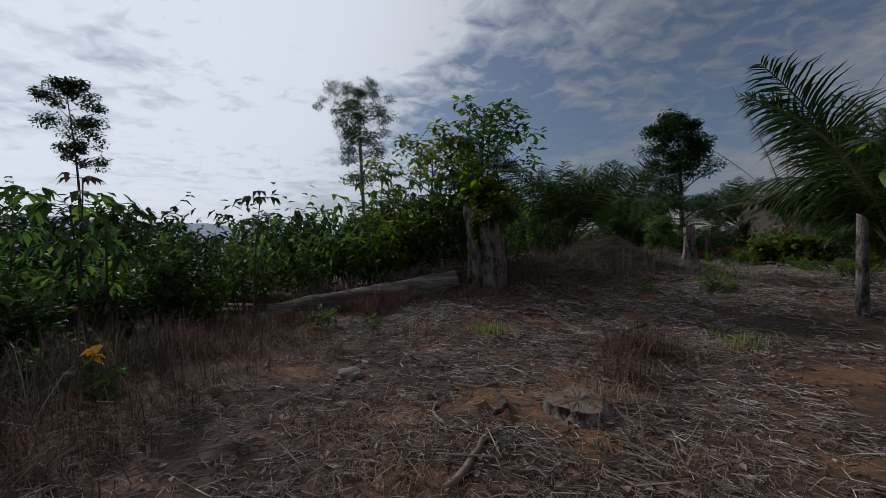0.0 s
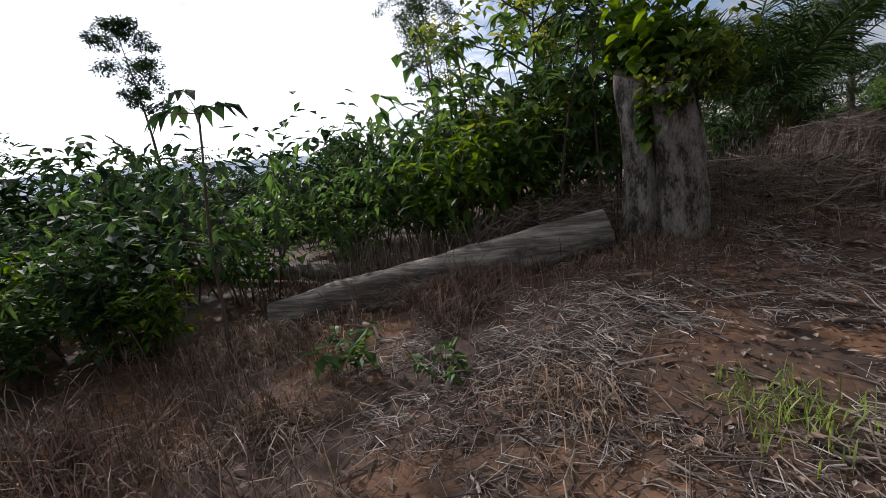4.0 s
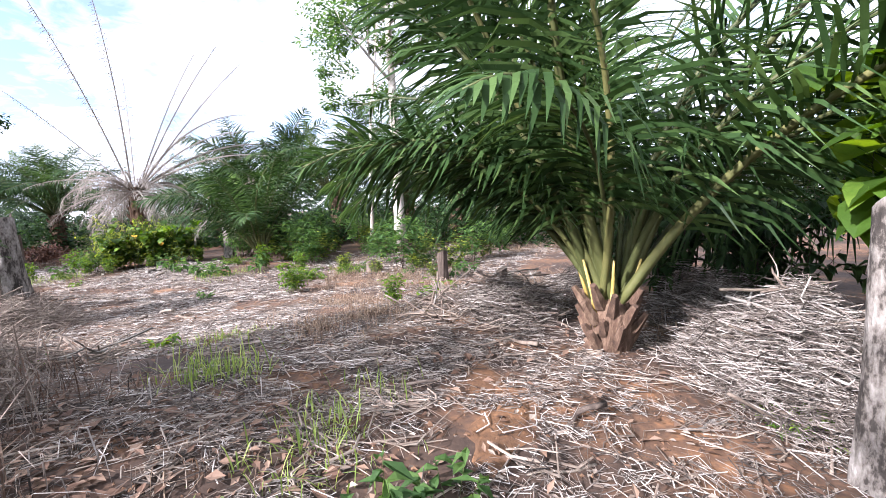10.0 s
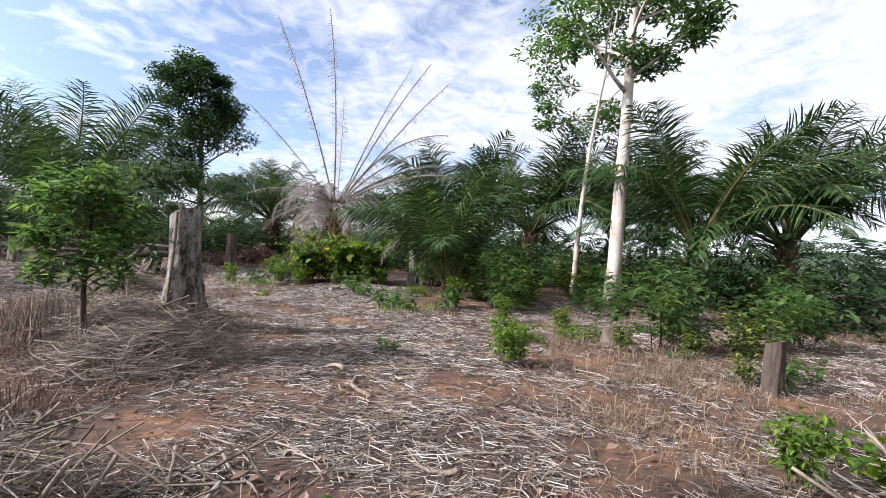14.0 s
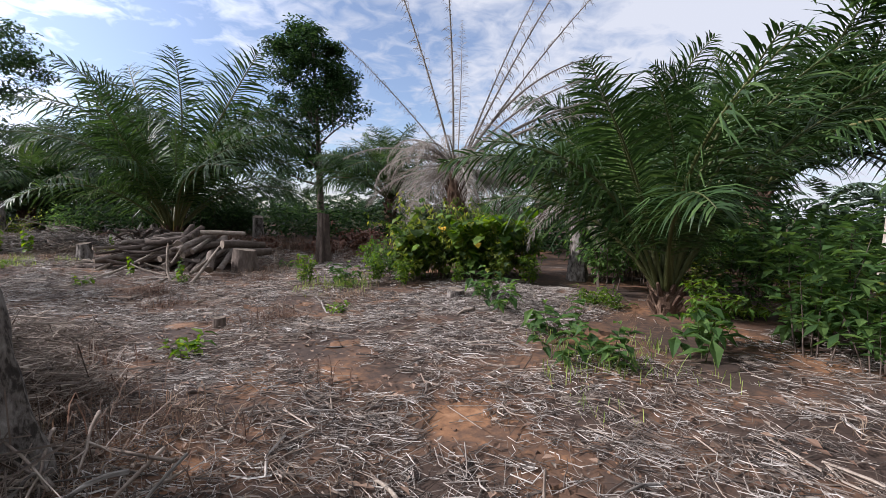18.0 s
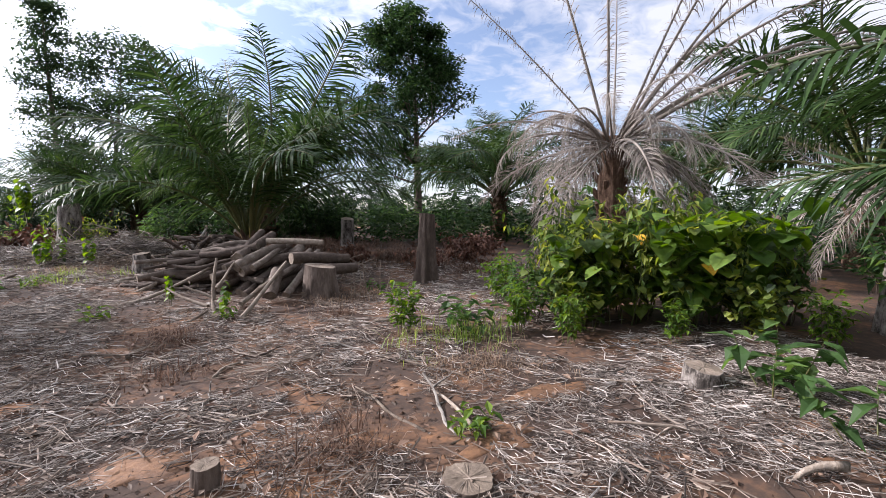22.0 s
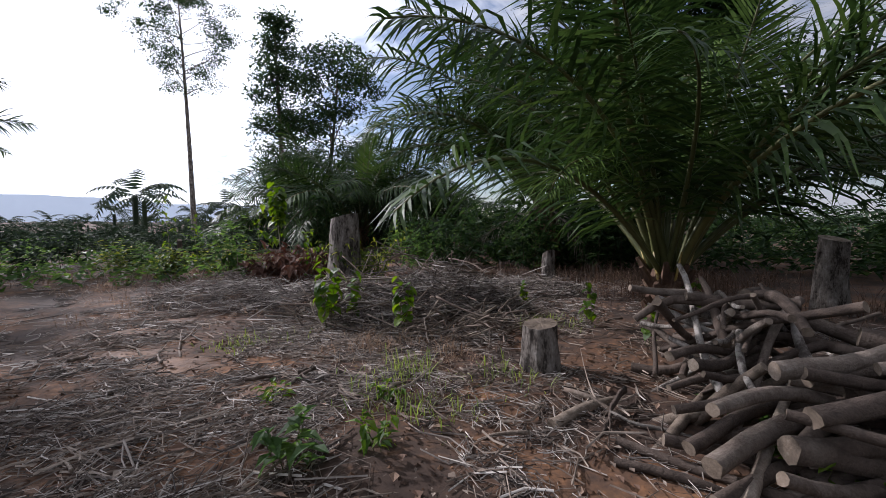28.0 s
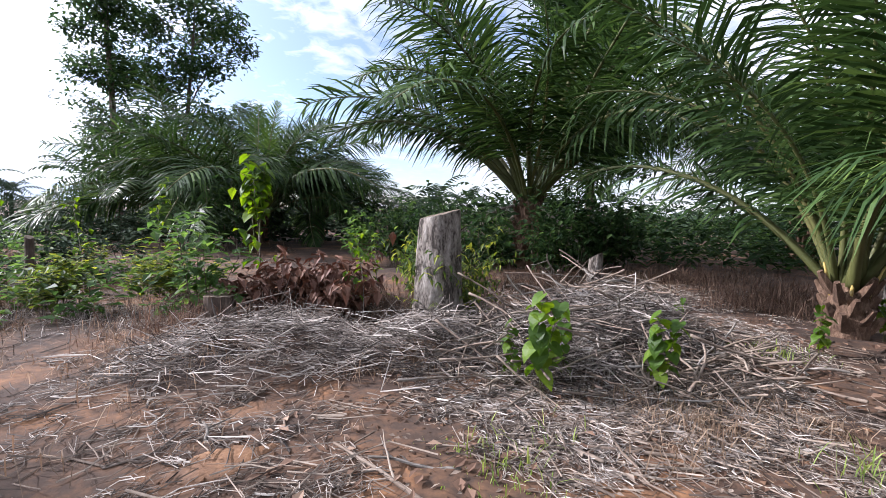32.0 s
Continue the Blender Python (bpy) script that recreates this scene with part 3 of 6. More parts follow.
def shrub_data(seed, height, radius, stems, per, leaf_len, leaf_w, leaves="leaf", bark="bark_dark", droop=0.3, first=0.25, thick=0.012, lean=0.5, twigs_each=2, light=False):
    """Stems that fork, with whole leaves along them."""
    rng = random.Random(seed)
    V, F, LV, LF = [], [], [], []
    for k in range(stems):
        a = k * 2.39996 + rng.uniform(-0.4, 0.4)
        out = radius * rng.uniform(0.2, 1.0) if stems > 1 else radius * 0.1
        d = Vector((math.cos(a) * out * lean, math.sin(a) * out * lean, height))
        ln = height * rng.uniform(0.65, 1.08)
        pts = bent(rng, (math.cos(a) * out * 0.35, math.sin(a) * out * 0.35, -0.03), d, ln, 6, 0.09)
        tube(V, F, pts, [thick * (1 - 0.75 * j / 6) for j in range(7)], 3 if light else 4, False)
        twigs = [pts]
        for j in range(2, 7):
            for _ in range(twigs_each):
                td = (rand_dir(rng, -0.1, 0.8) + Vector((0, 0, 0.2))).normalized()
                tp = bent(rng, pts[j], td, radius * rng.uniform(0.3, 0.75), 3, 0.15)
                if not light:
                    tube(V, F, tp[::3] + tp[-1:] if len(tp) < 4 else [tp[0], tp[2], tp[3]], [thick * 0.35, thick * 0.25, thick * 0.1], 3, False)
                twigs.append(tp)
        for tp in twigs:
            nn = max(2, int(per * rng.uniform(0.6, 1.3) * (1.5 if tp is pts else 1)))
            for j in range(nn):
                s = (first + (1 - first) * (j + rng.random()) / nn) if tp is pts else rng.uniform(0.15, 1.0)
                q = s * (len(tp) - 1)
                i = min(int(q), len(tp) - 2)
                c = tp[i].lerp(tp[i + 1], q - i)
                ld = (rand_dir(rng, -0.5, 0.5) + Vector((0, 0, -droop))).normalized()
                (leaf_flat if light else leaf_round if leaf_w > 0.65 * leaf_len else leaf_at)(LV, LF, c, ld, Vector((0, 0, 1)), leaf_len * rng.uniform(0.55, 1.2), leaf_w * rng.uniform(0.7, 1.2), rng.uniform(0.1, 0.35))
    return mesh_of("stem", V, F, M[bark], True), mesh_of("foliage", LV, LF, M[leaves])


def shrub(x, y, data, label, turn=0.0, scale=1.0, name="shrub", category="shrub", group="", z=None):
    ob = thing(name, x, y, z, turn, label, category, group)
    ob.scale = (scale, scale, scale)
    part("stem", data[0], ob)
    part("foliage", data[1], ob)
    return ob


# ---- stumps, logs, sticks ----
def stump(x, y, h, r, seed, label, flare=0.5, bark="bark", slope=0.08, roots=5, turn=0, squash=1.0, lobes=0.15, top_in=0.82, name="tree_stump", group="tree stumps", splinters=0, cleft=None):
    """A cut-off trunk with root flares and a sawn top."""
    rng = random.Random(seed)
    ob = thing(name, x, y, None, turn, label, "tree stump", group)
    n, rows = 64, 26
    V, F = [], []
    for k in range(rows):
        s = k / (rows - 1)
        for j in range(n):
            a = 2 * math.pi * j / n
            rr = r * (top_in + (1 - top_in) * (1 - s))
            ridge = max(0.0, math.cos(roots * a + seed)) ** 1.5
            rr += r * flare * (1 - s) ** 3.2 * (0.35 + ridge)
            rr *= 1 + lobes * noise.noise((math.cos(a) * 1.1 + seed * 2, math.sin(a) * 1.1, s * 1.4)) + 0.07 * noise.noise((math.cos(a) * 4, math.sin(a) * 4 + seed, s * 4 * h)) + 0.05 * noise.noise((math.cos(a) * 9, math.sin(a) * 9 + seed, s * 6 * h)) + 0.02 * noise.noise((math.cos(a) * 22, math.sin(a) * 22 + seed, s * 14 * h))
            if cleft:
                da = (a - radians(cleft[0]) - 0.10 * math.sin(s * 5) + math.pi) % (2 * math.pi) - math.pi
                rr *= 1 - cleft[1] * math.exp(-(da / cleft[2]) ** 2) * (0.55 + 0.45 * s)
            z = -0.12 + (h + 0.12) * s
            if k == rows - 1:
                z += slope * r * 2 * math.cos(a + seed) + 0.04 * r * noise.noise((a * 2, seed, 0))
            V.append((rr * math.cos(a), rr * math.sin(a) * squash, z))
    for k in range(rows - 1):
        for j in range(n):
            F.append((k * n + j, k * n + (j + 1) % n, (k + 1) * n + (j + 1) % n, (k + 1) * n + j))
    top = V[-n:]
    part("bark", mesh_of("bark", V, F, M[bark], True), ob)
    c = (sum(v[0] for v in top) / n, sum(v[1] for v in top) / n, sum(v[2] for v in top) / n)
    TV = [c] + [tuple(Vector(v).lerp(Vector(c), 0.5) + Vector((0, 0, 0.02 * r * rng.uniform(-1, 1)))) for v in top] + list(top)
    TF = [(0, 1 + j, 1 + (j + 1) % n) for j in range(n)] + [(1 + j, 1 + n + j, 1 + n + (j + 1) % n, 1 + (j + 1) % n) for j in range(n)]
    part("cut_top", mesh_of("cut_top", TV, TF, M["cut"]), ob, "greyed saw-cut top")
    for _ in range(splinters):
        SV, SF = [], []
        a = rng.uniform(0, 6.28)
        p = Vector((math.cos(a) * r * 0.7, math.sin(a) * r * 0.7 * squash, h - 0.05))
        tube(SV, SF, [p, p + Vector((0.01, 0, 0.1)), p + Vector((0.03, 0.01, rng.uniform(0.15, 0.3)))], [0.05, 0.035, 0.008], 5)
        part("splinter", mesh_of("splinter", SV, SF, M["bark_dark"]), ob)
    return ob


def stick_data(seed, length, r, wobble, bark, forks=0, n=6, steps=7, taper=0.6):
    """A crooked stick that lies along +x; forks: side twigs."""
    rng = random.Random(seed)
    pts = bent(rng, (-length / 2, 0, 0), (1, 0, 0), length, steps, wobble)
    for p in pts:
        p.z = p.z * 0.35
    mid = sum((p.z for p in pts)) / len(pts)
    for p in pts:
        p.z -= mid
    V, F = [], []
    tube(V, F, pts, [r * (1 - taper * k / steps) for k in range(steps + 1)], n, True, 0.2, seed)
    for k in range(forks):
        q = pts[rng.randrange(2, steps)]
        fp = bent(rng, q, (rng.uniform(0.2, 1), rng.choice((-1, 1)) * rng.uniform(0.4, 1), rng.uniform(0, 0.35)), length * rng.uniform(0.2, 0.45), 4, wobble)
        tube(V, F, fp, [r * 0.5, r * 0.42, r * 0.32, r * 0.22, r * 0.1], max(4, n - 1), True)
    return mesh_of("stick", V, F, M[bark], True)


def log_thing(p, q, r, seed, label, bark="log_bark", group="", name="log", lump=0.2, sag=0.02, taper=0.12, around=10):
    """A round log from p to q, with its two sawn ends."""
    rng = random.Random(seed)
    p, q = Vector(p), Vector(q)
    ob = tagged(new(name), label, "log", group)
    mid = (p + q) / 2
    ob.matrix_basis = Matrix.Translation((mid.x, mid.y, mid.z - r))
    a = (q - p)
    n = max(7, int(a.length / 0.16))
    side = a.orthogonal().normalized()
    pts = []
    for k in range(n + 1):
        s = k / n
        off = side * (math.sin(s * 3.1 + seed) * sag * a.length) + Vector((0, 0, noise.noise((seed, s * 2, 0)) * sag * a.length * 0.6))
        pts.append(p.lerp(q, s) + off - mid + Vector((0, 0, r)))
    radii = [r * (1 - taper * k / n) for k in range(n + 1)]
    V, F = [], []
    tube(V, F, pts, radii, around, False, lump, seed * 0.7)
    part("bark", mesh_of("bark", V, F, M[bark], True), ob)
    for ring in (V[:around], V[-around:]):
        c = sum((Vector(v) for v in ring), Vector()) / around
        CV = [tuple(c)] + list(ring)
        part("sawn_end", mesh_of("sawn_end", CV, [(0, 1 + j, 1 + (j + 1) % around) for j in range(around)], M["cut"]), ob)
    return ob


# ==== palms, nearest first ====
palm_a = oil_palm(8.08, 2.60, 4.2, 0.42, 0.20, 22, 3, "young oil palm with golden leaf stalks and broad green fronds", gold=7, kinds=["high", "mid", "high2", "mid2", "high", "mid"], hold=(110, 60, 0.9))
frond_on(palm_a, "mid2", 124, 6, 3.0, 0.5, 0.1, 12)
frond_on(palm_a, "mid2", 84, 10, 3.2, 0.5, 0.1, 14)
frond_on(palm_a, "mid2", 62, 4, 3.5, 0.5, 0.1, 8)
frond_on(palm_a, "mid", 70, 8, 3.3, 0.5, 0.1, -12)
frond_on(palm_a, "broad", 96, 10, 3.0, 0.5, 0.1, 8)
frond_on(palm_a, "broad", 76, 4, 3.1, 0.5, 0.1, -6)
frond_on(palm_a, "broad", 116, 16, 2.8, 0.5, 0.1, 10)
frond_on(palm_a, "broad", 150, 20, 2.9, 0.5, 0.1, -10)
frond_on(palm_a, "mid", 250, 6, 3.6, 0.5, 0.1, 14)
frond_on(palm_a, "mid2", 285, 12, 3.4, 0.5, 0.1, -10)
frond_on(palm_a, "mid2", 20, 4, 3.0, 0.5, 0.1, 14)
palm_b = oil_palm(13.5, 24.5, 4.5, 0.55, 0.22, 26, 7, "dark green young oil palm with drooping fronds behind logs", gold=6, kinds=UP)
palm_c = oil_palm(17.2, 11.75, 3.9, 0.35, 0.16, 26, 12, "young oil palm with arching fronds before the undergrowth", kinds=["high", "high2", "mid", "high", "high2"])
palm_d = oil_palm(15.0, 31.2, 6.9, 1.7, 0.30, 32, 5, "tall oil palm with long arching fronds on a thick stem", kinds=["high", "mid", "high2", "mid2", "mid", "low"], dead=3)
oil_palm(24.2, 28.3, 5.0, 2.0, 0.30, 34, 9, "mature oil palm with a dense dark crown")
oil_palm(10.0, 40.0, 5.6, 1.0, 0.3, 32, 21, "mature oil palm with a dense dark crown")
oil_palm(7.6, 42.0, 5.2, 0.9, 0.3, 30, 22, "mature oil palm with a dense dark crown")
oil_palm(12.6, 41.5, 4.8, 0.8, 0.3, 30, 23, "mature oil palm with a dense dark crown")
oil_palm(23.0, 6.0, 4.9, 2.0, 0.28, 26, 24, "mature oil palm with drooping fronds beside a pale tree trunk")
oil_palm(25.2, 12.4, 5.2, 2.2, 0.28, 26, 25, "mature oil palm standing in the undergrowth")
oil_palm(26.0, 16.6, 5.2, 2.3, 0.28, 26, 26, "mature oil palm standing in the undergrowth")
oil_palm(25.6, 3.4, 5.4, 2.2, 0.28, 26, 27, "mature oil palm standing in the undergrowth")
oil_palm(28.0, 9.4, 5.4, 2.6, 0.28, 26, 31, "mature oil palm standing in the undergrowth")
oil_palm(29.5, 22.5, 5.2, 2.2, 0.28, 24, 28, "mature oil palm standing in the undergrowth")
oil_palm(10.5, -1.8, 4.0, 0.8, 0.24, 22, 29, "oil palm with drooping fronds behind dry brush")
oil_palm(-2.9, 33.4, 5.2, 1.6, 0.26, 20, 30, "oil palm at the edge of the clearing")
oil_palm(4.35, 8.4, 2.9, 0.7, 0.2, 22, 33, "young oil palm rising behind the dry bank", kinds=["high", "high2", "high"])
frond_on(palm_b, "fan", 208, 8, 2.9, 0.6, 0.1, 6)

# the dead palm: bare upright stalks and a skirt of grey fronds
dead_palm = thing("dead_palm", 20.0, 19.0, None, 0, "dead oil palm with bare upright stalks and grey hanging fronds", "palm tree")
part("stem", palm_trunk(2.9, 0.30, 77, 40), dead_palm, "grey-brown stem with old leaf bases")
for kind, yaw, tilt, size in [("dead_bare", 135, -11, 5.0), ("dead_bare", 135, 13, 7.6), ("dead_bare", 142, 28, 7.8), ("dead_bare", 318, 9, 6.6), ("dead_bare", 312, 4, 7.2), ("dead_bare", 320, -5, 7.4),
                              ("dead_up3", 310, 6, 5.6), ("dead_up3", 322, -6, 7.2), ("dead_up3", 302, -12, 6.4), ("dead_bare", 40, 18, 5.0), ("dead_up3", 330, 14, 6.4), ("dead_up3", 150, -22, 3.4)]:
    frond_on(dead_palm, kind, yaw, tilt, size, 2.8, 0.12, 0)
for k in range(52):
    frond_on(dead_palm, ("dead_hang", "dead_arch")[k % 2], k * 137.5, random.Random(k).uniform(-15, 30), 2.1 + 1.1 * random.Random(k + 50).random(), 2.75, 0.2, random.Random(k + 9).uniform(-30, 30))
dead_trunk = stump(19.07, 14.25, 1.7, 0.20, 91, "pale dead palm trunk standing with hanging grey fronds", 0.3, "stump_bark", 0.1, name="dead_palm", group="dead palms")
for k in range(14):
    frond_on(dead_trunk, "dead_hang", k * 51 + 10, 10, 1.7, 1.7, 0.15, k * 17 - 50)

# ==== trees ====
tree("tall_tree", 22.0, 8.3, 15.5, 0.26, (3.4, 15, 0.85), 41, "tall tree with a smooth pale trunk and a high leafy crown", per=210, leaf_len=0.26, leaves="leaf", bare=0.42, lean=(-1.5, 0), crook=0.015)
tree("slender_tree", 22.6, 9.75, 11.5, 0.10, (2.4, 10, 0.7), 42, "slender pale tree with a leafy crown", per=150, leaf_len=0.24, leaves="leaf", bare=0.5, crook=0.03)
tree("round_crowned_tree", 24.6, 36.9, 13.2, 0.26, (3.3, 34, 1.05), 43, "dark round-crowned tree behind the palms", bark="bark_dark", per=260, leaf_len=0.30, bare=0.22, crook=0.02)
tree("tall_thin_tree", -13.5, 90.0, 38.0, 0.42, (7.5, 22, 1.9), 44, "very tall thin tree with a sparse crown on the horizon", bark="bark", per=210, leaf_len=0.42, bare=0.6, crook=0.012)
tree("ivy_clad_tree", 5.4, 48.9, 14.5, 0.20, (1.6, 30, 0.95), 45, "slim tree clad in dark leaves all along its trunk", bark="bark_dark", per=115, leaf_len=0.30, bare=0.12, crook=0.015)
tree("forked_tree", 7.6, 49.5, 12.5, 0.18, (3.6, 17, 1.15), 46, "dark tree with spreading limbs and clumped leaves", bark="bark_dark", per=190, leaf_len=0.32, bare=0.35, lean=(5, 0))
tree("tall_tree", -5.2, 34.0, 14.3, 0.13, (1.9, 15, 0.95), 47, "tall slim tree with a thin two-part crown", bark="bark_dark", per=140, leaf_len=0.24, bare=0.42, crook=0.02)
tree("slender_tree", -25.4, 29.1, 14.2, 0.12, (1.9, 12, 0.8), 48, "slender tree with a small layered crown against the sky", bark="bark_dark", per=170, leaf_len=0.30, bare=0.52)
tree("slender_tree", -14.0, 9.0, 5.2, 0.07, (1.5, 10, 0.5), 49, "small tree in the thicket", bark="bark_dark", per=60, leaf_len=0.16, bare=0.4)
tree("sapling_tree", 8.9, 11.6, 2.0, 0.04, (0.6, 12, 0.26), 50, "small sapling tree with a bushy dark crown", bark="bark_dark", per=70, leaf_len=0.13, leaves="leaf", bare=0.5, crook=0.04)

tree("vine_clad_tree", 1.5, 5.3, 3.9, 0.05, (1.1, 22, 0.30), 51, "small tree smothered in leafy vines behind a stump", bark="bark_dark", per=24, leaf_len=0.20, leaves="leaf", bare=0.3, crook=0.05)
tree("vine_clad_tree", 0.4, 6.4, 3.5, 0.05, (1.5, 20, 0.34), 52, "small tree smothered in leafy vines behind a stump", bark="bark_dark", per=36, leaf_len=0.18, leaves="leaf_creeper", bare=0.2, crook=0.05)

# ==== stumps and logs ====
big = stump(1.50, 4.32, 1.45, 0.36, 4, "big weathered grey stump with a deep cleft, overgrown by climbers", 0.08, "stump_bark", 0.25, 4, lobes=0.28, squash=0.85, splinters=3, top_in=0.98, cleft=(243, 0.50, 0.12))
stump(10.25, 12.15, 1.62, 0.23, 8, "tall grey stump with spreading roots in dry brush", 0.9, "stump_bark", 0.2, 5, lobes=0.2, splinters=2)
stump(16.1, 20.05, 1.30, 0.19, 9, "grey-brown buttressed stump beside reddish dead leaves", 0.6, "bark_dark", 0.06, 4, lobes=0.5, cleft=(250, 0.25, 0.2))
stump(14.0, 19.75, 0.50, 0.28, 10, "low thick stump at the front of the log pile", 0.25, "bark_dark", 0.05, 6)
stump(16.0, 24.5, 1.0, 0.20, 11, "brown stump behind the log pile", 0.3, "stump_bark", 0.1)
stump(11.35, 23.35, 0.41, 0.175, 12, "short pale grey stump with a cracked top beside the log pile", 0.2, "stump_bark", 0.06, 5)
stump(9.6, 27.0, 1.40, 0.27, 13, "pale grey stump wrapped by a climber", 0.3, "stump_bark", 0.1, 4)
stump(13.55, 27.95, 0.62, 0.14, 14, "narrow brown stump in dry grass", 0.35, "stump_bark", 0.3)
stump(7.55, 28.55, 0.34, 0.20, 15, "low sawn stump in dry grass", 0.3, "bark_dark", 0.03)
stump(6.36, 1.74, 1.34, 0.075, 16, "upright pale broken trunk standing in dry brush", 0.3, "stump_bark", 0.4, 3)
stump(15.78, 14.62, 0.14, 0.17, 17, "low sawn stump under a leafy bush", 0.3, "stump_bark", 0.05)
stump(13.38, 14.5, 0.05, 0.16, 18, "very low sawn stump in the litter", 0.3, "bark_dark", 0.02)
stump(12.2, 15.2, 0.13, 0.08, 19, "very low thin stump in the litter", 0.3, "bark_dark", 0.02)
stump(9.8, 3.6, 0.55, 0.09, 20, "short grey stump beside a brush heap", 0.3, "bark_dark", 0.2)
stump(13.2, 4.98, 0.62, 0.12, 21, "short grey stump before the undergrowth", 0.3, "bark_dark", 0.15)
stump(14.6, 7.0, 0.25, 0.2, 22, "grey low stump before the undergrowth", 0.4, "bark_dark", 0.1)
stump(5.2, 32.5, 0.8, 0.07, 23, "thin dead post in the weeds", 0.2, "bark_dark", 0.2)

log_thing((-2.3, 3.50, 0.27), (0.95, 4.10, 0.68), 0.20, 5, "long fallen grey log with a bleached surface", "driftwood", "", "fallen_log", 0.22, 0.012, -0.05, 28)
log_thing((-5.4, 6.0, ground(-5.4, 6.0) + 0.12), (-1.9, 4.6, ground(-1.9, 4.6) + 0.14), 0.12, 6, "fallen grey log half hidden in dry grass", "driftwood", "", "fallen_log", 0.1, 0.01)

# the log pile
rng = random.Random(31)
count = 0
for layer, (n_logs, half, z0) in enumerate([(22, 1.35, 0.06), (18, 1.12, 0.20), (15, 0.9, 0.34), (11, 0.65, 0.48), (7, 0.4, 0.62)]):
    for k in range(n_logs):
        off = (2 * (k + 0.5) / n_logs - 1) * half
        cx, cy = 13.0 + off * 0.92 + rng.uniform(-0.06, 0.06), 21.2 - off * 0.5 + rng.uniform(-0.28, 0.28)
        wild = off < 0.15
        yaw = radians(158 + rng.uniform(-34, 34) if wild else 42 + rng.uniform(-20, 20))
        ln = rng.uniform(0.55, 0.95) * (1 - 0.06 * layer) * (rng.uniform(0.65, 1.05) if wild else 1)
        r = rng.choice((rng.uniform(0.025, 0.045), rng.uniform(0.04, 0.075))) + (0.018 if off > 0.1 else 0)
        z = ground(cx, cy) + z0 + r * 0.4
        d = Vector((math.cos(yaw), math.sin(yaw), rng.uniform(-0.10, 0.06) if wild else rng.uniform(0.15, 0.42)))
        c = Vector((cx - (0.1 if wild else 0.05), cy, z + (0.0 if wild else 0.08)))
        log_thing(c - d * ln, c + d * ln, r, count, "cut log with rough brown bark on a heaped log pile", "log_bark", "log pile", "log", 0.25, rng.choice((0.05, 0.08, 0.11)) if wild else rng.choice((0.02, 0.05)))
        count += 1
for k in range(60):
    z0 = 0.06 + 0.70 * rng.random()
    cx, cy = 12.55 + (0.6 - 0.4 * z0) * rng.uniform(-1, 1), 22.45 + (0.6 - 0.4 * z0) * rng.uniform(-1, 1)
    yaw, ln, r = radians(rng.choice((0, 180)) + rng.uniform(-75, 75)), rng.uniform(0.3, 0.6), rng.uniform(0.016, 0.05)
    d = Vector((math.cos(yaw), math.sin(yaw), rng.uniform(-0.55, 0.55)))
    c = Vector((cx, cy, ground(cx, cy) + z0))
    log_thing(c - d * ln, c + d * ln, r, 500 + k, "crooked cut branch on a heaped log pile", rng.choice(("log_bark", "log_bark", "bark_dark", "bark")), "log pile", "branch", 0.3, rng.choice((0.06, 0.10, 0.13)), 0.35)
log_thing((13.35, 20.78, 0.95), (14.2, 20.3, 0.93), 0.055, 201, "pale straight log laid across the top of the log pile", "stick_pale", "log pile", "log", 0.12, 0.01)
log_thing((13.6, 20.0, 0.70), (14.6, 20.2, 0.66), 0.095, 202, "thick short log on the log pile", "log_bark", "log pile", "log", 0.15, 0.02)
log_thing((13.9, 19.9, 0.52), (14.7, 20.05, 0.50), 0.10, 204, "thick short log on the log pile", "log_bark", "log pile", "log", 0.15, 0.02)
log_thing((13.4, 20.1, 0.50), (13.2, 19.6, 0.20), 0.10, 203, "thick short log on the log pile", "log_bark", "log pile", "log", 0.12, 0.01)
for p, q, r, sd in (((12.73, 18.98, 0.04), (13.45, 19.75, 0.68), 0.036, 301), ((12.75, 19.2, 0.2), (13.4, 19.9, 0.5), 0.035, 302), ((12.42, 19.25, 0.0), (12.45, 19.62, 0.26), 0.034, 303), ((12.45, 19.6, 0.22), (12.52, 19.9, 0.78), 0.03, 330), ((12.45, 19.6, 0.22), (12.1, 19.85, 0.42), 0.024, 331),
                    ((12.35, 19.3, 0.18), (11.9, 19.9, 0.40), 0.024, 304), ((12.47, 19.45, 0.42), (12.75, 19.7, 0.72), 0.02, 309), ((12.05, 19.0, 0.02), (12.35, 19.25, 0.16), 0.022, 310), ((11.35, 22.75, 0.14), (12.05, 22.5, 0.13), 0.055, 311), ((11.6, 22.35, 0.12), (12.5, 22.0, 0.5), 0.05, 312), ((11.9, 22.3, 0.1), (12.1, 21.9, 0.62), 0.055, 313), ((11.3, 20.6, 0.08), (12.6, 21.2, 0.55), 0.03, 305), ((11.1, 21.3, 0.06), (12.4, 21.9, 0.5), 0.04, 306),
                    ((11.15, 21.9, 0.10), (12.9, 22.6, 0.35), 0.045, 307), ((11.0, 22.35, 0.16), (11.95, 22.75, 0.14), 0.05, 308)):
    log_thing(p, q, r, sd, "peeled pale branch leaning on the log pile", "stick_pale", "log pile", "branch", 0.3, 0.045, 0.45)
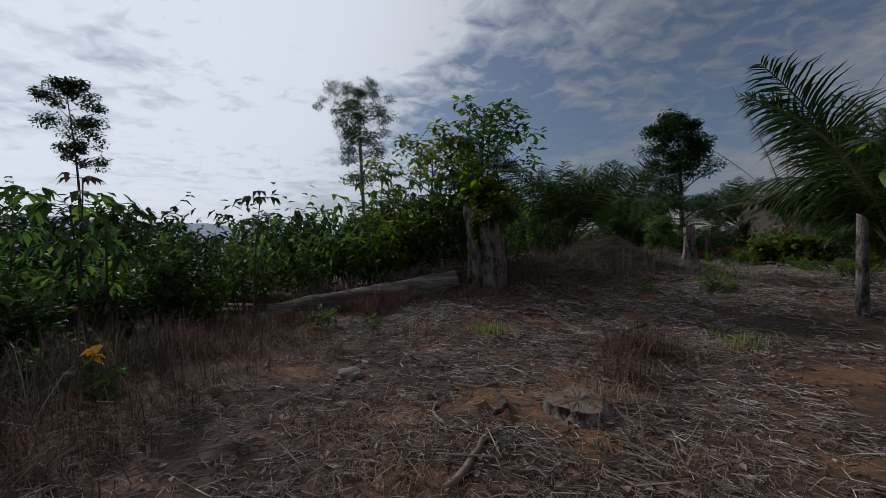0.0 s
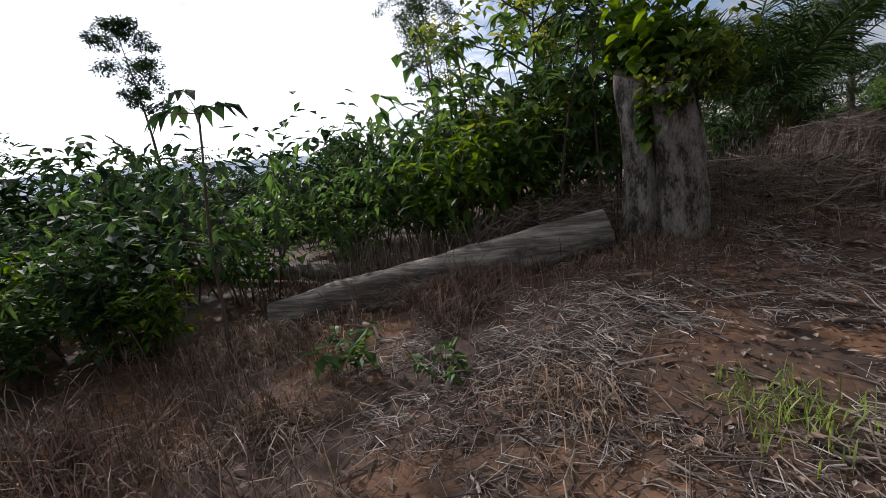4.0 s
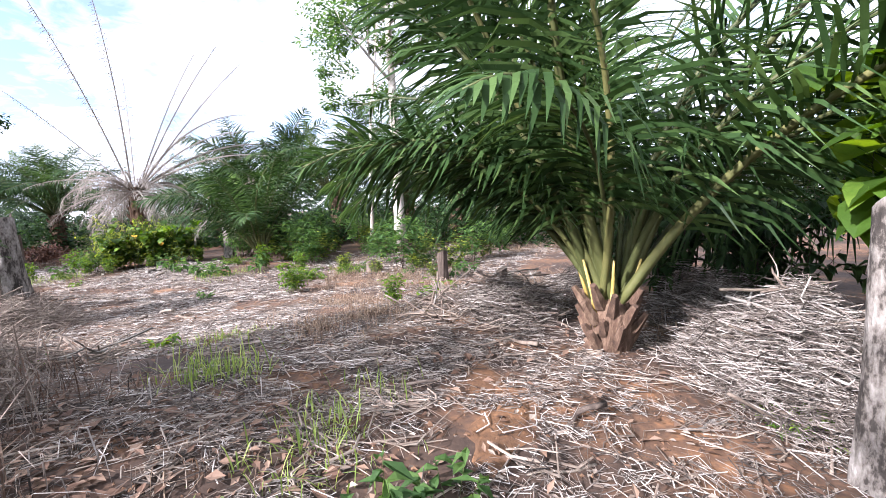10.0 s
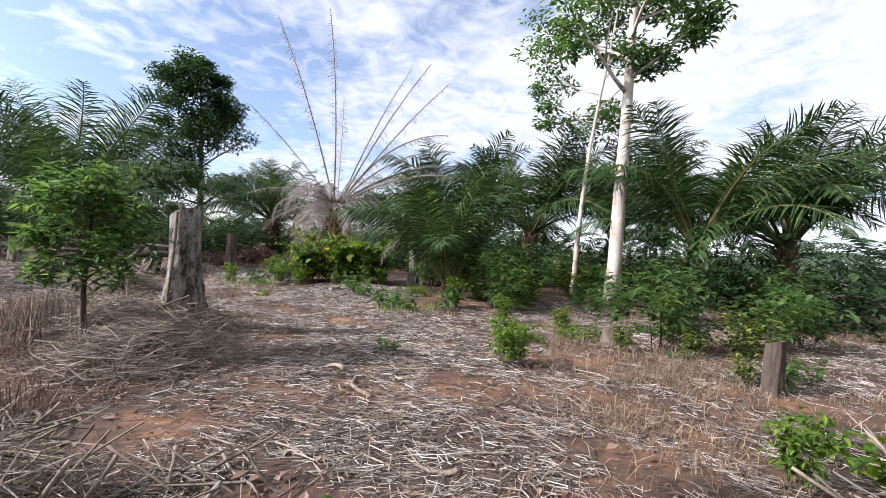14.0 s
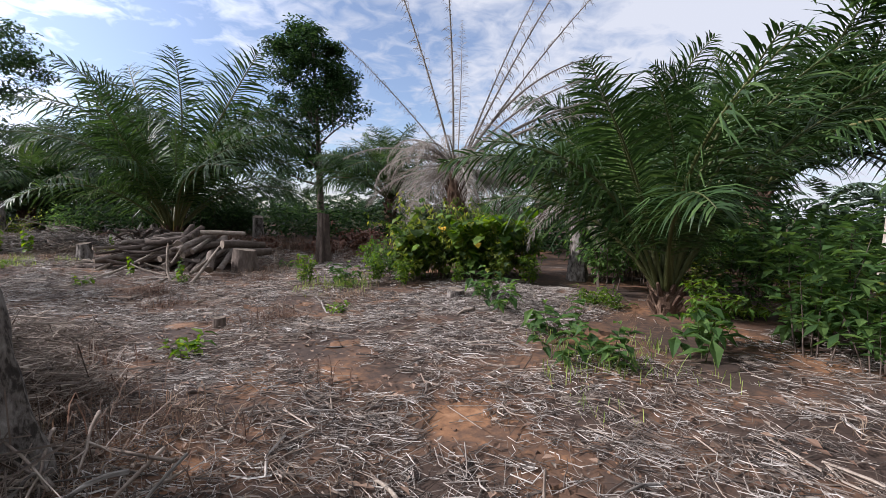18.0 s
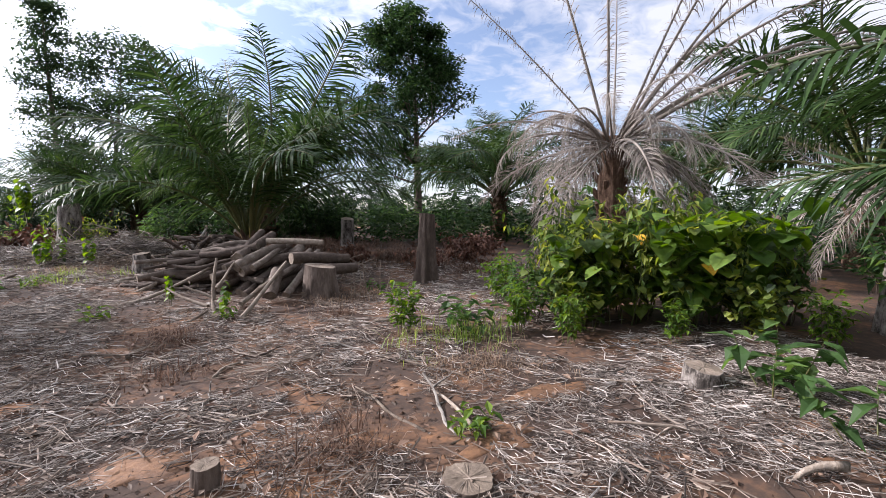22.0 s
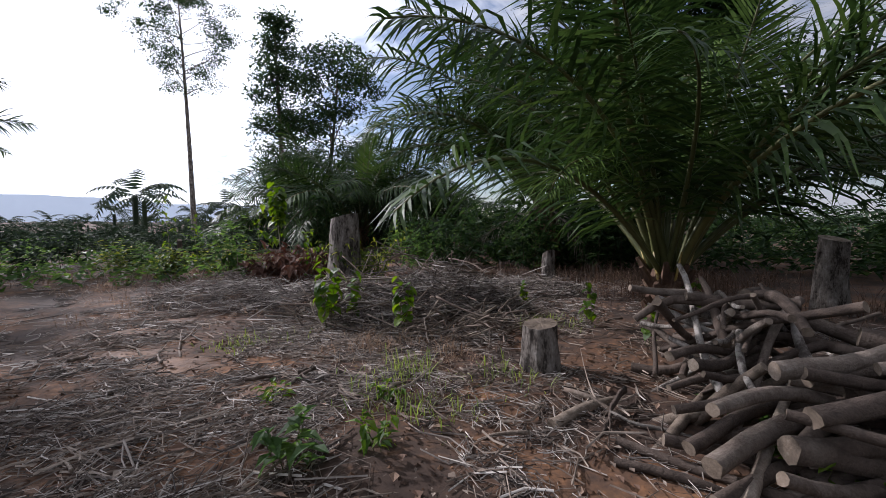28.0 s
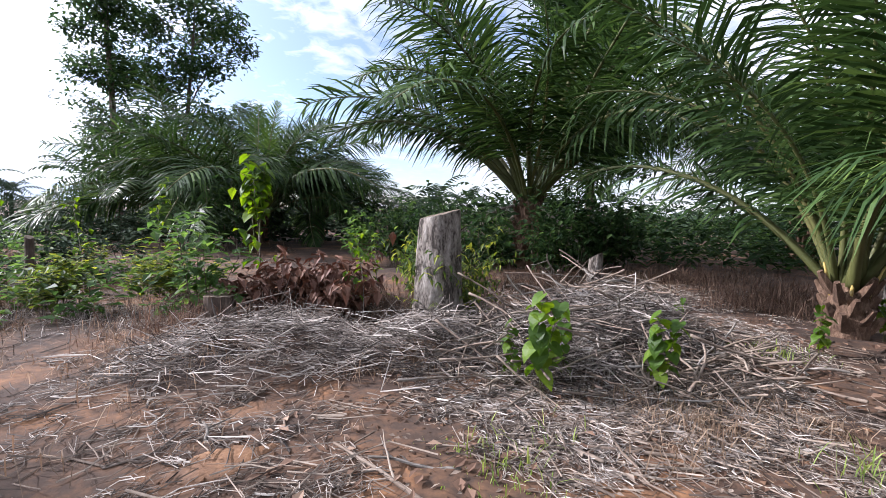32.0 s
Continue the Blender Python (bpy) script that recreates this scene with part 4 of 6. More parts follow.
for k in range(6):
    x, y = 14.35 + 0.13 * (k % 5) + 0.03 * k, 19.25 + 0.11 * (k % 3)
    log_thing((x, y, ground(x, y) - 0.02), (x + 0.05 * math.sin(k * 2.1), y + 0.05 * math.cos(k), ground(x, y) + 0.3 + 0.1 * (k % 4)), 0.008 + 0.003 * (k % 3), 320 + k, "broken upright twig beside a low stump", "stick_pale", "broken twigs", "twig", 0.3, 0.06, 0.5)
log_thing((9.84, 11.78, ground(9.84, 11.78) + 0.02), (9.96, 11.9, ground(9.84, 11.78) + 1.66), 0.022, 401, "pale crooked liana hanging before a tall stump", "stick_pale", "", "liana", 0.3, 0.05, 0.2)


# ==== shrubs, saplings and weeds ====
S_MID = [shrub_data(60 + k, 1.3, 0.8, 8, 6, 0.17, 0.075, "leaf", droop=0.3) for k in range(3)]
S_DARK = [shrub_data(70 + k, 1.6, 0.95, 9, 6, 0.20, 0.085, "leaf_dark", droop=0.45) for k in range(2)]
S_BRIGHT = [shrub_data(80 + k, 0.75, 0.45, 7, 4, 0.13, 0.065, "leaf_bright", "petiole", 0.1, thick=0.007) for k in range(2)]
S_ROUND = [shrub_data(85 + k, 1.25, 0.8, 7, 3, 0.19, 0.18, "leaf_creeper", "petiole", 0.5, thick=0.008) for k in range(2)]
S_VINE = [shrub_data(88 + k, 1.3, 0.95, 10, 8, 0.15, 0.05, "leaf_creeper", "petiole", 0.6, thick=0.008) for k in range(2)]
S_RUBBER = [shrub_data(90 + k, 2.2, 0.85, 1, 6, 0.27, 0.10, "leaf", "bark_dark", 0.95, 0.55, 0.028) for k in range(3)]
S_BIG = [shrub_data(93, 1.25, 0.7, 5, 3, 0.25, 0.23, "leaf_bright", "petiole", 0.5, thick=0.008)]
S_SAPL = [shrub_data(95 + k, 1.9, 0.5, 1, 4, 0.17, 0.10, "leaf_bright", "bark", 0.35, 0.55, 0.014) for k in range(2)]
S_WEED = [shrub_data(100 + k, 0.34, 0.3, 5, 5, 0.15, 0.07, "leaf_bright", "petiole", 0.0, 0.2, 0.004, twigs_each=0, lean=1.0) for k in range(3)]
S_WEEDD = [shrub_data(105 + k, 0.5, 0.4, 5, 6, 0.22, 0.10, "leaf", "petiole", 0.1, 0.3, 0.006, twigs_each=0, lean=0.9) for k in range(2)]
S_SHOOT = [shrub_data(110 + k, 0.72, 0.2, 2, 9, 0.15, 0.12, "leaf_bright", "petiole", 0.6, 0.3, 0.006, twigs_each=0) for k in range(2)]
S_RED = [shrub_data(115, 0.5, 0.7, 8, 6, 0.14, 0.07, "leaf_red", "bark_dark", 0.4, 0.1, 0.006)]
S_FERN = [shrub_data(118, 0.30, 0.5, 9, 5, 0.10, 0.03, "leaf_bright", "petiole", 0.2, 0.1, 0.004, lean=2.0)]
L_MID = [shrub_data(160 + k, 1.3, 0.85, 7, 5, 0.22, 0.10, "leaf", droop=0.3, light=True) for k in range(3)]
L_DARK = [shrub_data(170 + k, 1.9, 1.0, 8, 5, 0.25, 0.11, "leaf_dark", droop=0.45, light=True) for k in range(3)]
L_BRIGHT = [shrub_data(180 + k, 0.75, 0.5, 6, 5, 0.15, 0.075, "leaf_creeper", "petiole", 0.1, thick=0.007, light=True) for k in range(2)]
L_FAR = [shrub_data(190 + k, 1.1, 0.8, 6, 5, 0.22, 0.10, "far_leaf", droop=0.3, light=True) for k in range(3)]
rng = random.Random(5)


def plant_all(rows, kinds, label, name, category, group, jitter=0.2):
    for k, (x, y, s) in enumerate(rows):
        shrub(x, y, kinds[k % len(kinds)], label, rng.uniform(0, 360), s * rng.uniform(1 - jitter / 2, 1 + jitter / 2), name, category, group)


# the thicket beside the start
plant_all([(-3.9, 2.2, 1.0), (-4.8, 1.4, 0.92), (-6.3, 2.4, 1.05), (-3.3, 5.4, 1.05), (-7.5, 0.4, 0.9)], S_RUBBER, "young rubber-like sapling with large drooping leaves", "sapling", "sapling", "thicket saplings", 0.05)
plant_all([(-1.6, 6.6, 1.15), (-2.6, 6.5, 1.2), (-4.4, 4.6, 1.1), (-5.6, 3.6, 1.0), (-7.2, 3.6, 1.1), (-8.5, 1.6, 1.0), (-3.6, 8.2, 1.3), (-1.0, 8.8, 1.4), (-6.5, 6.4, 1.3), (3.6, 7.6, 0.9), (-9.5, 5.0, 1.4), (-4.9, 0.2, 0.6), (-6.2, -0.6, 0.8)], S_DARK, "dense dark green shrub in the thicket", "shrub", "shrub", "thicket shrubs")
plant_all([(-0.5, 6.2, 1.8), (0.7, 6.9, 1.7), (1.3, 5.7, 1.5), (2.1, 6.6, 1.4), (-0.9, 5.2, 1.2), (-2.0, 5.1, 1.0), (-3.0, 4.2, 1.05), (-4.1, 3.2, 1.0), (-4.4, 0.9, 0.8), (-5.2, -0.3, 0.9), (-5.4, 2.2, 1.1), (-6.6, 1.2, 1.1), (0.3, 5.7, 1.3), (-7.6, -1.6, 1.0), (-2.6, 7.6, 1.5)], S_MID, "green leafy shrub in the thicket", "shrub", "shrub", "thicket shrubs")
plant_all([(-0.75, 5.0, 1.9), (-4.6, 2.9, 1.1), (-3.1, 2.9, 0.9), (0.1, 5.1, 1.6)], S_BRIGHT, "light green shrub catching the sun", "shrub", "shrub", "thicket shrubs")
plant_all([(-3.2, 0.0, 0.85), (-3.5, 0.9, 0.9), (-1.1, 2.36, 0.7), (-0.45, 2.3, 0.5), (-2.4, -0.3, 0.7), (-4.0, -0.8, 0.9), (-3.1, -1.6, 0.8)], S_WEEDD, "broad-leaved green weed in dry grass", "weed", "weed", "weeds")
climber = shrub(1.68, 4.30, S_BIG[0], "leafy climber trailing over the top of a stump", 20, 0.6, "climber", "climbing plant", z=ground(1.7, 4.25) + 1.22)
shrub(1.95, 4.12, S_ROUND[1], "leafy climber trailing over the top of a stump", 140, 0.5, "climber", "climbing plant", z=ground(1.7, 4.25) + 1.2)
shrub(1.35, 4.5, S_BIG[0], "leafy climber trailing over the top of a stump", 250, 0.7, "climber", "climbing plant", z=ground(1.7, 4.25) + 1.35)
shrub(1.45, 4.0, S_ROUND[0], "leafy climber trailing over the top of a stump", 300, 0.4, "climber", "climbing plant", z=ground(1.7, 4.25) + 1.05)
shrub(1.9, 4.1, S_VINE[0], "leafy climber trailing over the top of a stump", 80, 0.45, "climber", "climbing plant", z=ground(1.7, 4.25) + 1.1)
shrub(1.35, 4.05, S_SHOOT[0], "thin twig with pale green leaves before a stump", 40, 0.9, "sapling", "sapling", z=ground(1.35, 4.05) + 0.75)
yl = thing("yellow_leaf_weed", -2.55, -0.15, None, 0, "small weed with yellow leaves in dry grass", "weed")
for k in range(5):
    LV, LF = [], []
    leaf_at(LV, LF, Vector((0.02 * k, 0.01, 0.32 + 0.03 * k)), Vector((math.cos(k * 1.3), math.sin(k * 1.3), -0.1)).normalized(), Vector((0, 0, 1)), 0.13, 0.09)
    part("leaf", mesh_of("leaf", LV, LF, M["leaf_yellow"]), yl)
SV, SF = [], []
tube(SV, SF, [(0, 0, -0.02), (0.01, 0.01, 0.2), (0.06, 0.01, 0.45)], [0.006, 0.005, 0.003], 5)
part("stem", mesh_of("stem", SV, SF, M["petiole"]), yl)

for k in range(46):
    shrub(rng.uniform(-8.5, -3.4), rng.uniform(-1.5, 7.5), rng.choice(L_MID + L_DARK[:1]), "low green shrub in the thicket", rng.uniform(0, 360), rng.uniform(0.4, 0.75), "shrub", "shrub", "thicket shrubs")



def whorl_sapling(x, y, h, whorls, leaf, seed, leaves, label, rays=7):
    """A thin bare stem with umbrella-like whorls of long-stalked drooping leaves at its top."""
    g = random.Random(seed)
    ob = thing("sapling", x, y, None, g.uniform(0, 360), label, "sapling", "whorled saplings")
    SV, SF, LV, LF = [], [], [], []
    pts = bent(g, (0, 0, -0.05), (g.uniform(-0.08, 0.08), g.uniform(-0.08, 0.08), 1), h, 8, 0.05)
    tube(SV, SF, pts, [0.018 * (1 - 0.07 * j) for j in range(9)], 5)
    for w in range(whorls):
        c = pts[8 - 2 * w] if w < 4 else pts[1]
        for k in range(rays):
            a = k * 6.283 / rays + g.uniform(-0.3, 0.3) + w
            d = Vector((math.cos(a), math.sin(a), g.uniform(0.15, 0.7))).normalized()
            st = bent(g, c, d, leaf * g.uniform(0.8, 1.4), 3, 0.1, 0.06)
            tube(SV, SF, st, [0.004, 0.0035, 0.003, 0.002], 3, False)
            for m in (-0.6, 0.0, 0.6):
                ld = Vector((math.cos(a + m), math.sin(a + m), g.uniform(-0.75, -0.15))).normalized()
                leaf_at(LV, LF, st[-1], ld, Vector((0, 0, 1)), leaf * g.uniform(0.75, 1.15), leaf * g.uniform(0.34, 0.46), g.uniform(0.15, 0.35))
    part("stem", mesh_of("stem", SV, SF, M["bark_dark"], True), ob)
    part("foliage", mesh_of("foliage", LV, LF, M[leaves]), ob)
    return ob


for k, (x, y, h, whorls, leaf) in enumerate(((-3.18, 0.7, 1.8, 3, 0.25), (-3.05, 0.9, 1.6, 2, 0.25), (-3.99, -0.47, 1.65, 2, 0.25), (-3.8, 0.05, 1.75, 3, 0.22), (-2.27, 2.72, 2.05, 3, 0.20), (-0.3, 5.6, 2.6, 4, 0.18), (1.1, 4.9, 2.9, 4, 0.20), (0.6, 5.0, 2.3, 3, 0.19), (-4.6, 1.2, 2.0, 3, 0.24))):
    whorl_sapling(x, y, h, whorls, leaf, 700 + k, ("leaf", "leaf_dark", "leaf")[k % 3], "young sapling with umbrella-like whorls of drooping green leaves")
whorl_sapling(-3.4, 0.78, 2.1, 1, 0.13, 720, "leaf_red", "thin sapling with a few reddish brown young leaves at its top", 5)
whorl_sapling(1.6, 4.75, 3.5, 1, 0.15, 721, "leaf_red", "thin sapling with a few reddish brown young leaves at its top", 5)

# along the track
plant_all([(4.42, 4.0, 0.75), (7.4, 7.9, 0.6), (8.1, 7.1, 0.7), (10.9, 4.6, 1.2), (11.3, 4.9, 1.0), (11.6, 14.15, 0.9), (12.6, 19.0, 0.6), (11.07, 19.65, 0.9), (13.75, 15.0, 0.8), (12.0, 21.5, 1.0), (9.2, 23.1, 0.6), (10.0, 22.95, 0.6), (9.9, 22.3, 0.7)], S_WEED, "bright green broad-leaved weed in grey litter", "weed", "weed", "weeds")
plant_all([(5.65, 3.85, 0.72), (5.85, 3.68, 0.5), (5.5, 3.7, 0.45), (11.45, 9.3, 0.5), (14.4, 11.2, 1.0), (14.95, 12.1, 1.1), (15.5, 10.7, 1.3), (14.3, 11.6, 0.9), (16.0, 14.2, 1.2), (15.6, 13.5, 1.2), (14.95, 16.9, 1.0), (14.9, 19.6, 0.6), (9.4, 22.2, 0.7), (12.3, 22.2, 0.6), (16.9, 10.1, 1.2)], S_WEEDD, "green broad-leaved weed in grey litter", "weed", "weed", "weeds")
plant_all([(12.05, 7.85, 0.72), (10.2, 5.2, 0.6), (12.2, 7.8, 0.5), (14.85, 9.1, 0.75), (15.9, 10.8, 0.8), (17.2, 10.0, 0.8), (16.2, 17.9, 0.8), (14.3, 17.2, 0.75)], S_BRIGHT, "small bright green bush in dry litter", "bush", "bush", "small bushes")
plant_all([(9.45, 25.2, 1.25), (9.75, 25.35, 0.9), (10.3, 24.75, 0.85), (12.4, 24.4, 0.7), (12.6, 23.6, 0.6), (12.1, 25.6, 0.6), (13.6, 24.2, 0.7), (12.56, 19.05, 0.62), (11.9, 20.2, 0.6), (9.4, 25.55, 0.7)], S_SHOOT, "thin green shoot with heart-shaped leaves", "shoot", "shoot", "green shoots")
plant_all([(8.15, 29.6, 1.0), (7.0, 33.5, 0.95), (9.7, 28.9, 0.6), (4.4, 34.0, 1.0), (9.0, 27.8, 0.65), (6.0, 31.4, 0.7)], S_SAPL, "thin sapling with a light green leafy top", "sapling", "sapling", "saplings in the clearing")
plant_all([(18.3, 22.0, 1.3), (8.8, 28.5, 1.35), (9.2, 28.9, 1.1), (8.4, 28.8, 1.1), (16.9, 21.6, 1.0), (20.0, 23.6, 1.2), (15.6, 22.8, 0.9)], S_RED, "heap of reddish brown dead leaves on cut branches", "dead branch", "brush", "reddish brush")
plant_all([(6.9, 1.75, 0.5), (13.7, 8.4, 1.2), (14.5, 7.6, 1.0), (17.9, 11.0, 1.0), (17.0, 12.6, 1.0)], S_FERN, "low light green fern", "fern", "fern", "ferns")
shrub(6.95, 1.05, S_BIG[0], "sapling with large light green leaves beside a broken trunk", 0, 1.1, "sapling", "sapling", z=ground(6.9, 1.1) + 0.9)
shrub(6.95, 1.05, S_SAPL[0], "sapling with large light green leaves beside a broken trunk", 0, 1.5, "sapling", "sapling")
plant_all([(9.6, 0.6, 1.0), (10.4, 1.3, 1.1), (9.0, -0.6, 1.1), (11.2, 2.0, 0.9), (11.6, -0.2, 1.3), (8.0, -1.6, 0.9), (12.6, 1.0, 1.2)], S_DARK, "dark shrub with large hanging leaves behind dry brush", "shrub", "shrub", "undergrowth")

shrub(9.95, 26.95, S_VINE[0], "dark climber wrapped round the side of a pale stump", 30, 0.62, "climber", "climbing plant")
shrub(9.75, 27.25, S_VINE[1], "dark climber wrapped round the side of a pale stump", 130, 0.75, "climber", "climbing plant")

shrub(8.15, 29.6, S_SHOOT[0], "thin sapling with a light green leafy top", 10, 1.5, "sapling", "sapling", z=ground(8.15, 29.6) + 1.0)
shrub(8.2, 29.62, S_SHOOT[1], "thin sapling with a light green leafy top", 100, 1.3, "sapling", "sapling", z=ground(8.15, 29.6) + 1.05)

for k in range(22):
    x, y = rng.uniform(4.2, 7.8), rng.uniform(28.6, 34.5)
    shrub(x, y, rng.choice(L_BRIGHT + L_MID[:1] + S_WEEDD), "green weed among dry grass behind a stump", rng.uniform(0, 360), rng.uniform(0.5, 1.0), "weed", "weed", "weeds behind the stump")
for k in range(24):
    x, y = rng.uniform(11.2, 18.5), rng.uniform(28.4, 33.5)
    shrub(x, y, rng.choice(L_MID + L_DARK), "dark shrub behind the palms", rng.uniform(0, 360), rng.uniform(0.6, 1.0), "shrub", "shrub", "undergrowth")

for k in range(16):
    x, y = rng.uniform(13.2, 16.5), rng.uniform(3.2, 8.2)
    shrub(x, y, rng.choice(L_BRIGHT + L_MID[:1] + S_WEEDD), "green weed before the undergrowth", rng.uniform(0, 360), rng.uniform(0.45, 0.9), "weed", "weed", "weeds before the undergrowth")

# the bush covered by creeper
plant_all([(16.3, 16.7, 0.85), (17.0, 16.2, 1.0), (17.7, 15.6, 0.85), (17.6, 16.8, 1.0), (18.3, 15.9, 0.95)], S_VINE, "dense bush overgrown with light green creeper", "creeper_bush", "bush", "creeper bushes")
plant_all([(16.5, 16.8, 0.95), (17.4, 15.7, 0.85), (16.7, 16.2, 0.9), (18.4, 15.2, 0.7), (17.3, 14.9, 0.6), (16.1, 16.2, 0.6)], S_ROUND, "bush with large round green leaves", "creeper_bush", "bush", "creeper bushes")
plant_all([(15.9, 16.9, 0.6), (17.2, 16.6, 0.9), (18.6, 15.2, 0.8), (19.3, 14.0, 1.0), (18.4, 13.3, 0.9)], S_MID, "dense green leafy bush in creeper", "bush", "bush", "creeper bushes")

plant_all([(17.2, 15.6, 1.1), (16.4, 16.3, 0.9), (17.8, 15.5, 1.15)], S_BIG, "light green climber with large leaves on a bush", "climber", "climbing plant", "creeper bushes")
plant_all([(15.7, 16.0, 0.6), (16.5, 15.3, 0.55), (17.6, 14.4, 0.7), (15.5, 16.6, 0.7)], S_BRIGHT, "light green shrub at the edge of a creeper bush", "shrub", "shrub", "creeper bushes")

for x, y, z in ((16.55, 15.85, 1.25), (17.0, 15.3, 0.95)):
    LV, LF = [], []
    leaf_round(LV, LF, Vector((0, 0, 0)), Vector((-0.5, -0.7, -0.35)).normalized(), Vector((0, 0, 1)), 0.17, 0.16)
    tagged(new("yellow_leaf", mesh_of("yellow_leaf", LV, LF, M["leaf_yellow"])), "single yellowed heart-shaped leaf on a creeper bush", "leaf").location = (x, y, z)

# undergrowth beyond the clearing
for k in range(78):
    s = k / 77
    x = 13.6 + 9.5 * abs(math.sin(k * 2.4)) + rng.uniform(0, 3.0)
    y = 4.0 + 10.5 * s + rng.uniform(-1.2, 1.2)
    x = max(x, 15.5 + 2.2 * math.sin(y * 0.55) + (2.5 if y > 9.5 else 0))
    low = 0.5 if x < 22 and 7.2 < y < 9.4 else 1.0
    shrub(x, y, rng.choice(L_MID + L_BRIGHT + L_DARK[:1]), "green shrub in the undergrowth behind the clearing", rng.uniform(0, 360), low * rng.uniform(0.7, 1.15), "shrub", "shrub", "undergrowth")
for k in range(54):
    a = radians(rng.uniform(-62, 12))
    d = rng.uniform(17, 34)
    x, y = 12 - math.sin(a) * d, 20 + math.cos(a) * d
    shrub(x, y, rng.choice(L_MID + L_DARK), "green shrub in the undergrowth behind the clearing", rng.uniform(0, 360), rng.uniform(0.7, 1.3), "shrub", "shrub", "undergrowth")
for k in range(100):
    a = radians(rng.uniform(8, 62))
    d = rng.uniform(13, 34)
    x, y = 9 - math.sin(a) * d, 20 + math.cos(a) * d
    shrub(x, y, rng.choice(L_FAR), "low green weed bush in the open clearing", rng.uniform(0, 360), rng.uniform(0.45, 0.95), "bush", "bush", "clearing bushes")
for k in range(40):
    a = radians(rng.uniform(20, 75))
    d = rng.uniform(9, 24)
    x, y = -0.5 - math.sin(a) * d, -1 + math.cos(a) * d
    shrub(x, y, rng.choice(L_MID + L_DARK), "green shrub in the thicket", rng.uniform(0, 360), rng.uniform(0.75, 1.25), "shrub", "shrub", "thicket shrubs")


# ==== bare clay between the litter ====
PATCHES = [(1.0, -0.5, 0.5, 0.3), (2.1, 2.35, 0.45, 0.3), (3.55, 2.4, 0.6, 0.35), (4.5, 3.6, 0.8, 0.35), (6.85, 6.1, 0.5, 0.3), (6.5, 3.5, 0.5, 0.25), (7.2, 3.65, 0.45, 0.22), (4.2, -0.2, 0.7, 0.4),
           (8.25, 6.75, 0.2, 0.12), (12.35, 9.0, 0.55, 0.3), (11.64, 10.6, 0.3, 0.2), (11.3, 9.85, 0.3, 0.2), (12.2, 8.3, 0.5, 0.3), (11.9, 15.6, 0.42, 0.3), (13.0, 15.95, 0.34, 0.22), (12.55, 15.75, 0.2, 0.14),
           (13.85, 14.85, 0.42, 0.25), (13.65, 15.9, 0.3, 0.2), (14.6, 15.2, 0.6, 0.2), (11.75, 18.95, 0.45, 0.35), (11.5, 18.05, 0.4, 0.22), (8.2, 24.1, 0.5, 0.3),
           (7.65, 24.5, 0.6, 0.3), (7.5, 26.05, 0.35, 0.2), (7.25, 25.45, 0.4, 0.2), (9.0, 23.4, 0.5, 0.25), (13.0, 13.4, 0.4, 0.2), (2.9, 0.6, 0.7, 0.4)]


def clay_patch(x, y, rx, ry, seed):
    """A ragged flat of damp clay that sinks into the soil at its rim."""
    V, F = [(x, y, ground(x, y) + 0.014)], []
    n, rings = 36, 6
    for r in range(1, rings + 1):
        for j in range(n):
            a = 2 * math.pi * j / n
            edge = 1 + 0.6 * noise.noise((math.cos(a) * 1.2 + seed, math.sin(a) * 1.2, 0)) + 0.55 * noise.noise((math.cos(a) * 3.5, math.sin(a) * 3.5 + seed, 2))
            px, py = x + rx * edge * (r / rings) * math.cos(a), y + ry * edge * (r / rings) * math.sin(a)
            V.append((px, py, ground(px, py) + (0.010 - 0.012 * (r / rings) ** 3 if r < rings else -0.03) + 0.004 * noise.noise((px * 9, py * 9, seed))))
    for j in range(n):
        F.append((0, 1 + j, 1 + (j + 1) % n))
        for r in range(rings - 1):
            p, q = 1 + r * n + j, 1 + r * n + (j + 1) % n
            F.append((p, p + n, q + n, q))
    tagged(new("bare_clay", mesh_of("bare_clay", V, F, M["clay"], True)), "flat patch of damp orange clay between grey litter", "soil", kind="structure")


for k, (x, y, rx, ry) in enumerate(PATCHES):
    clay_patch(x, y, rx * 0.8, ry * 0.8, k * 1.7)


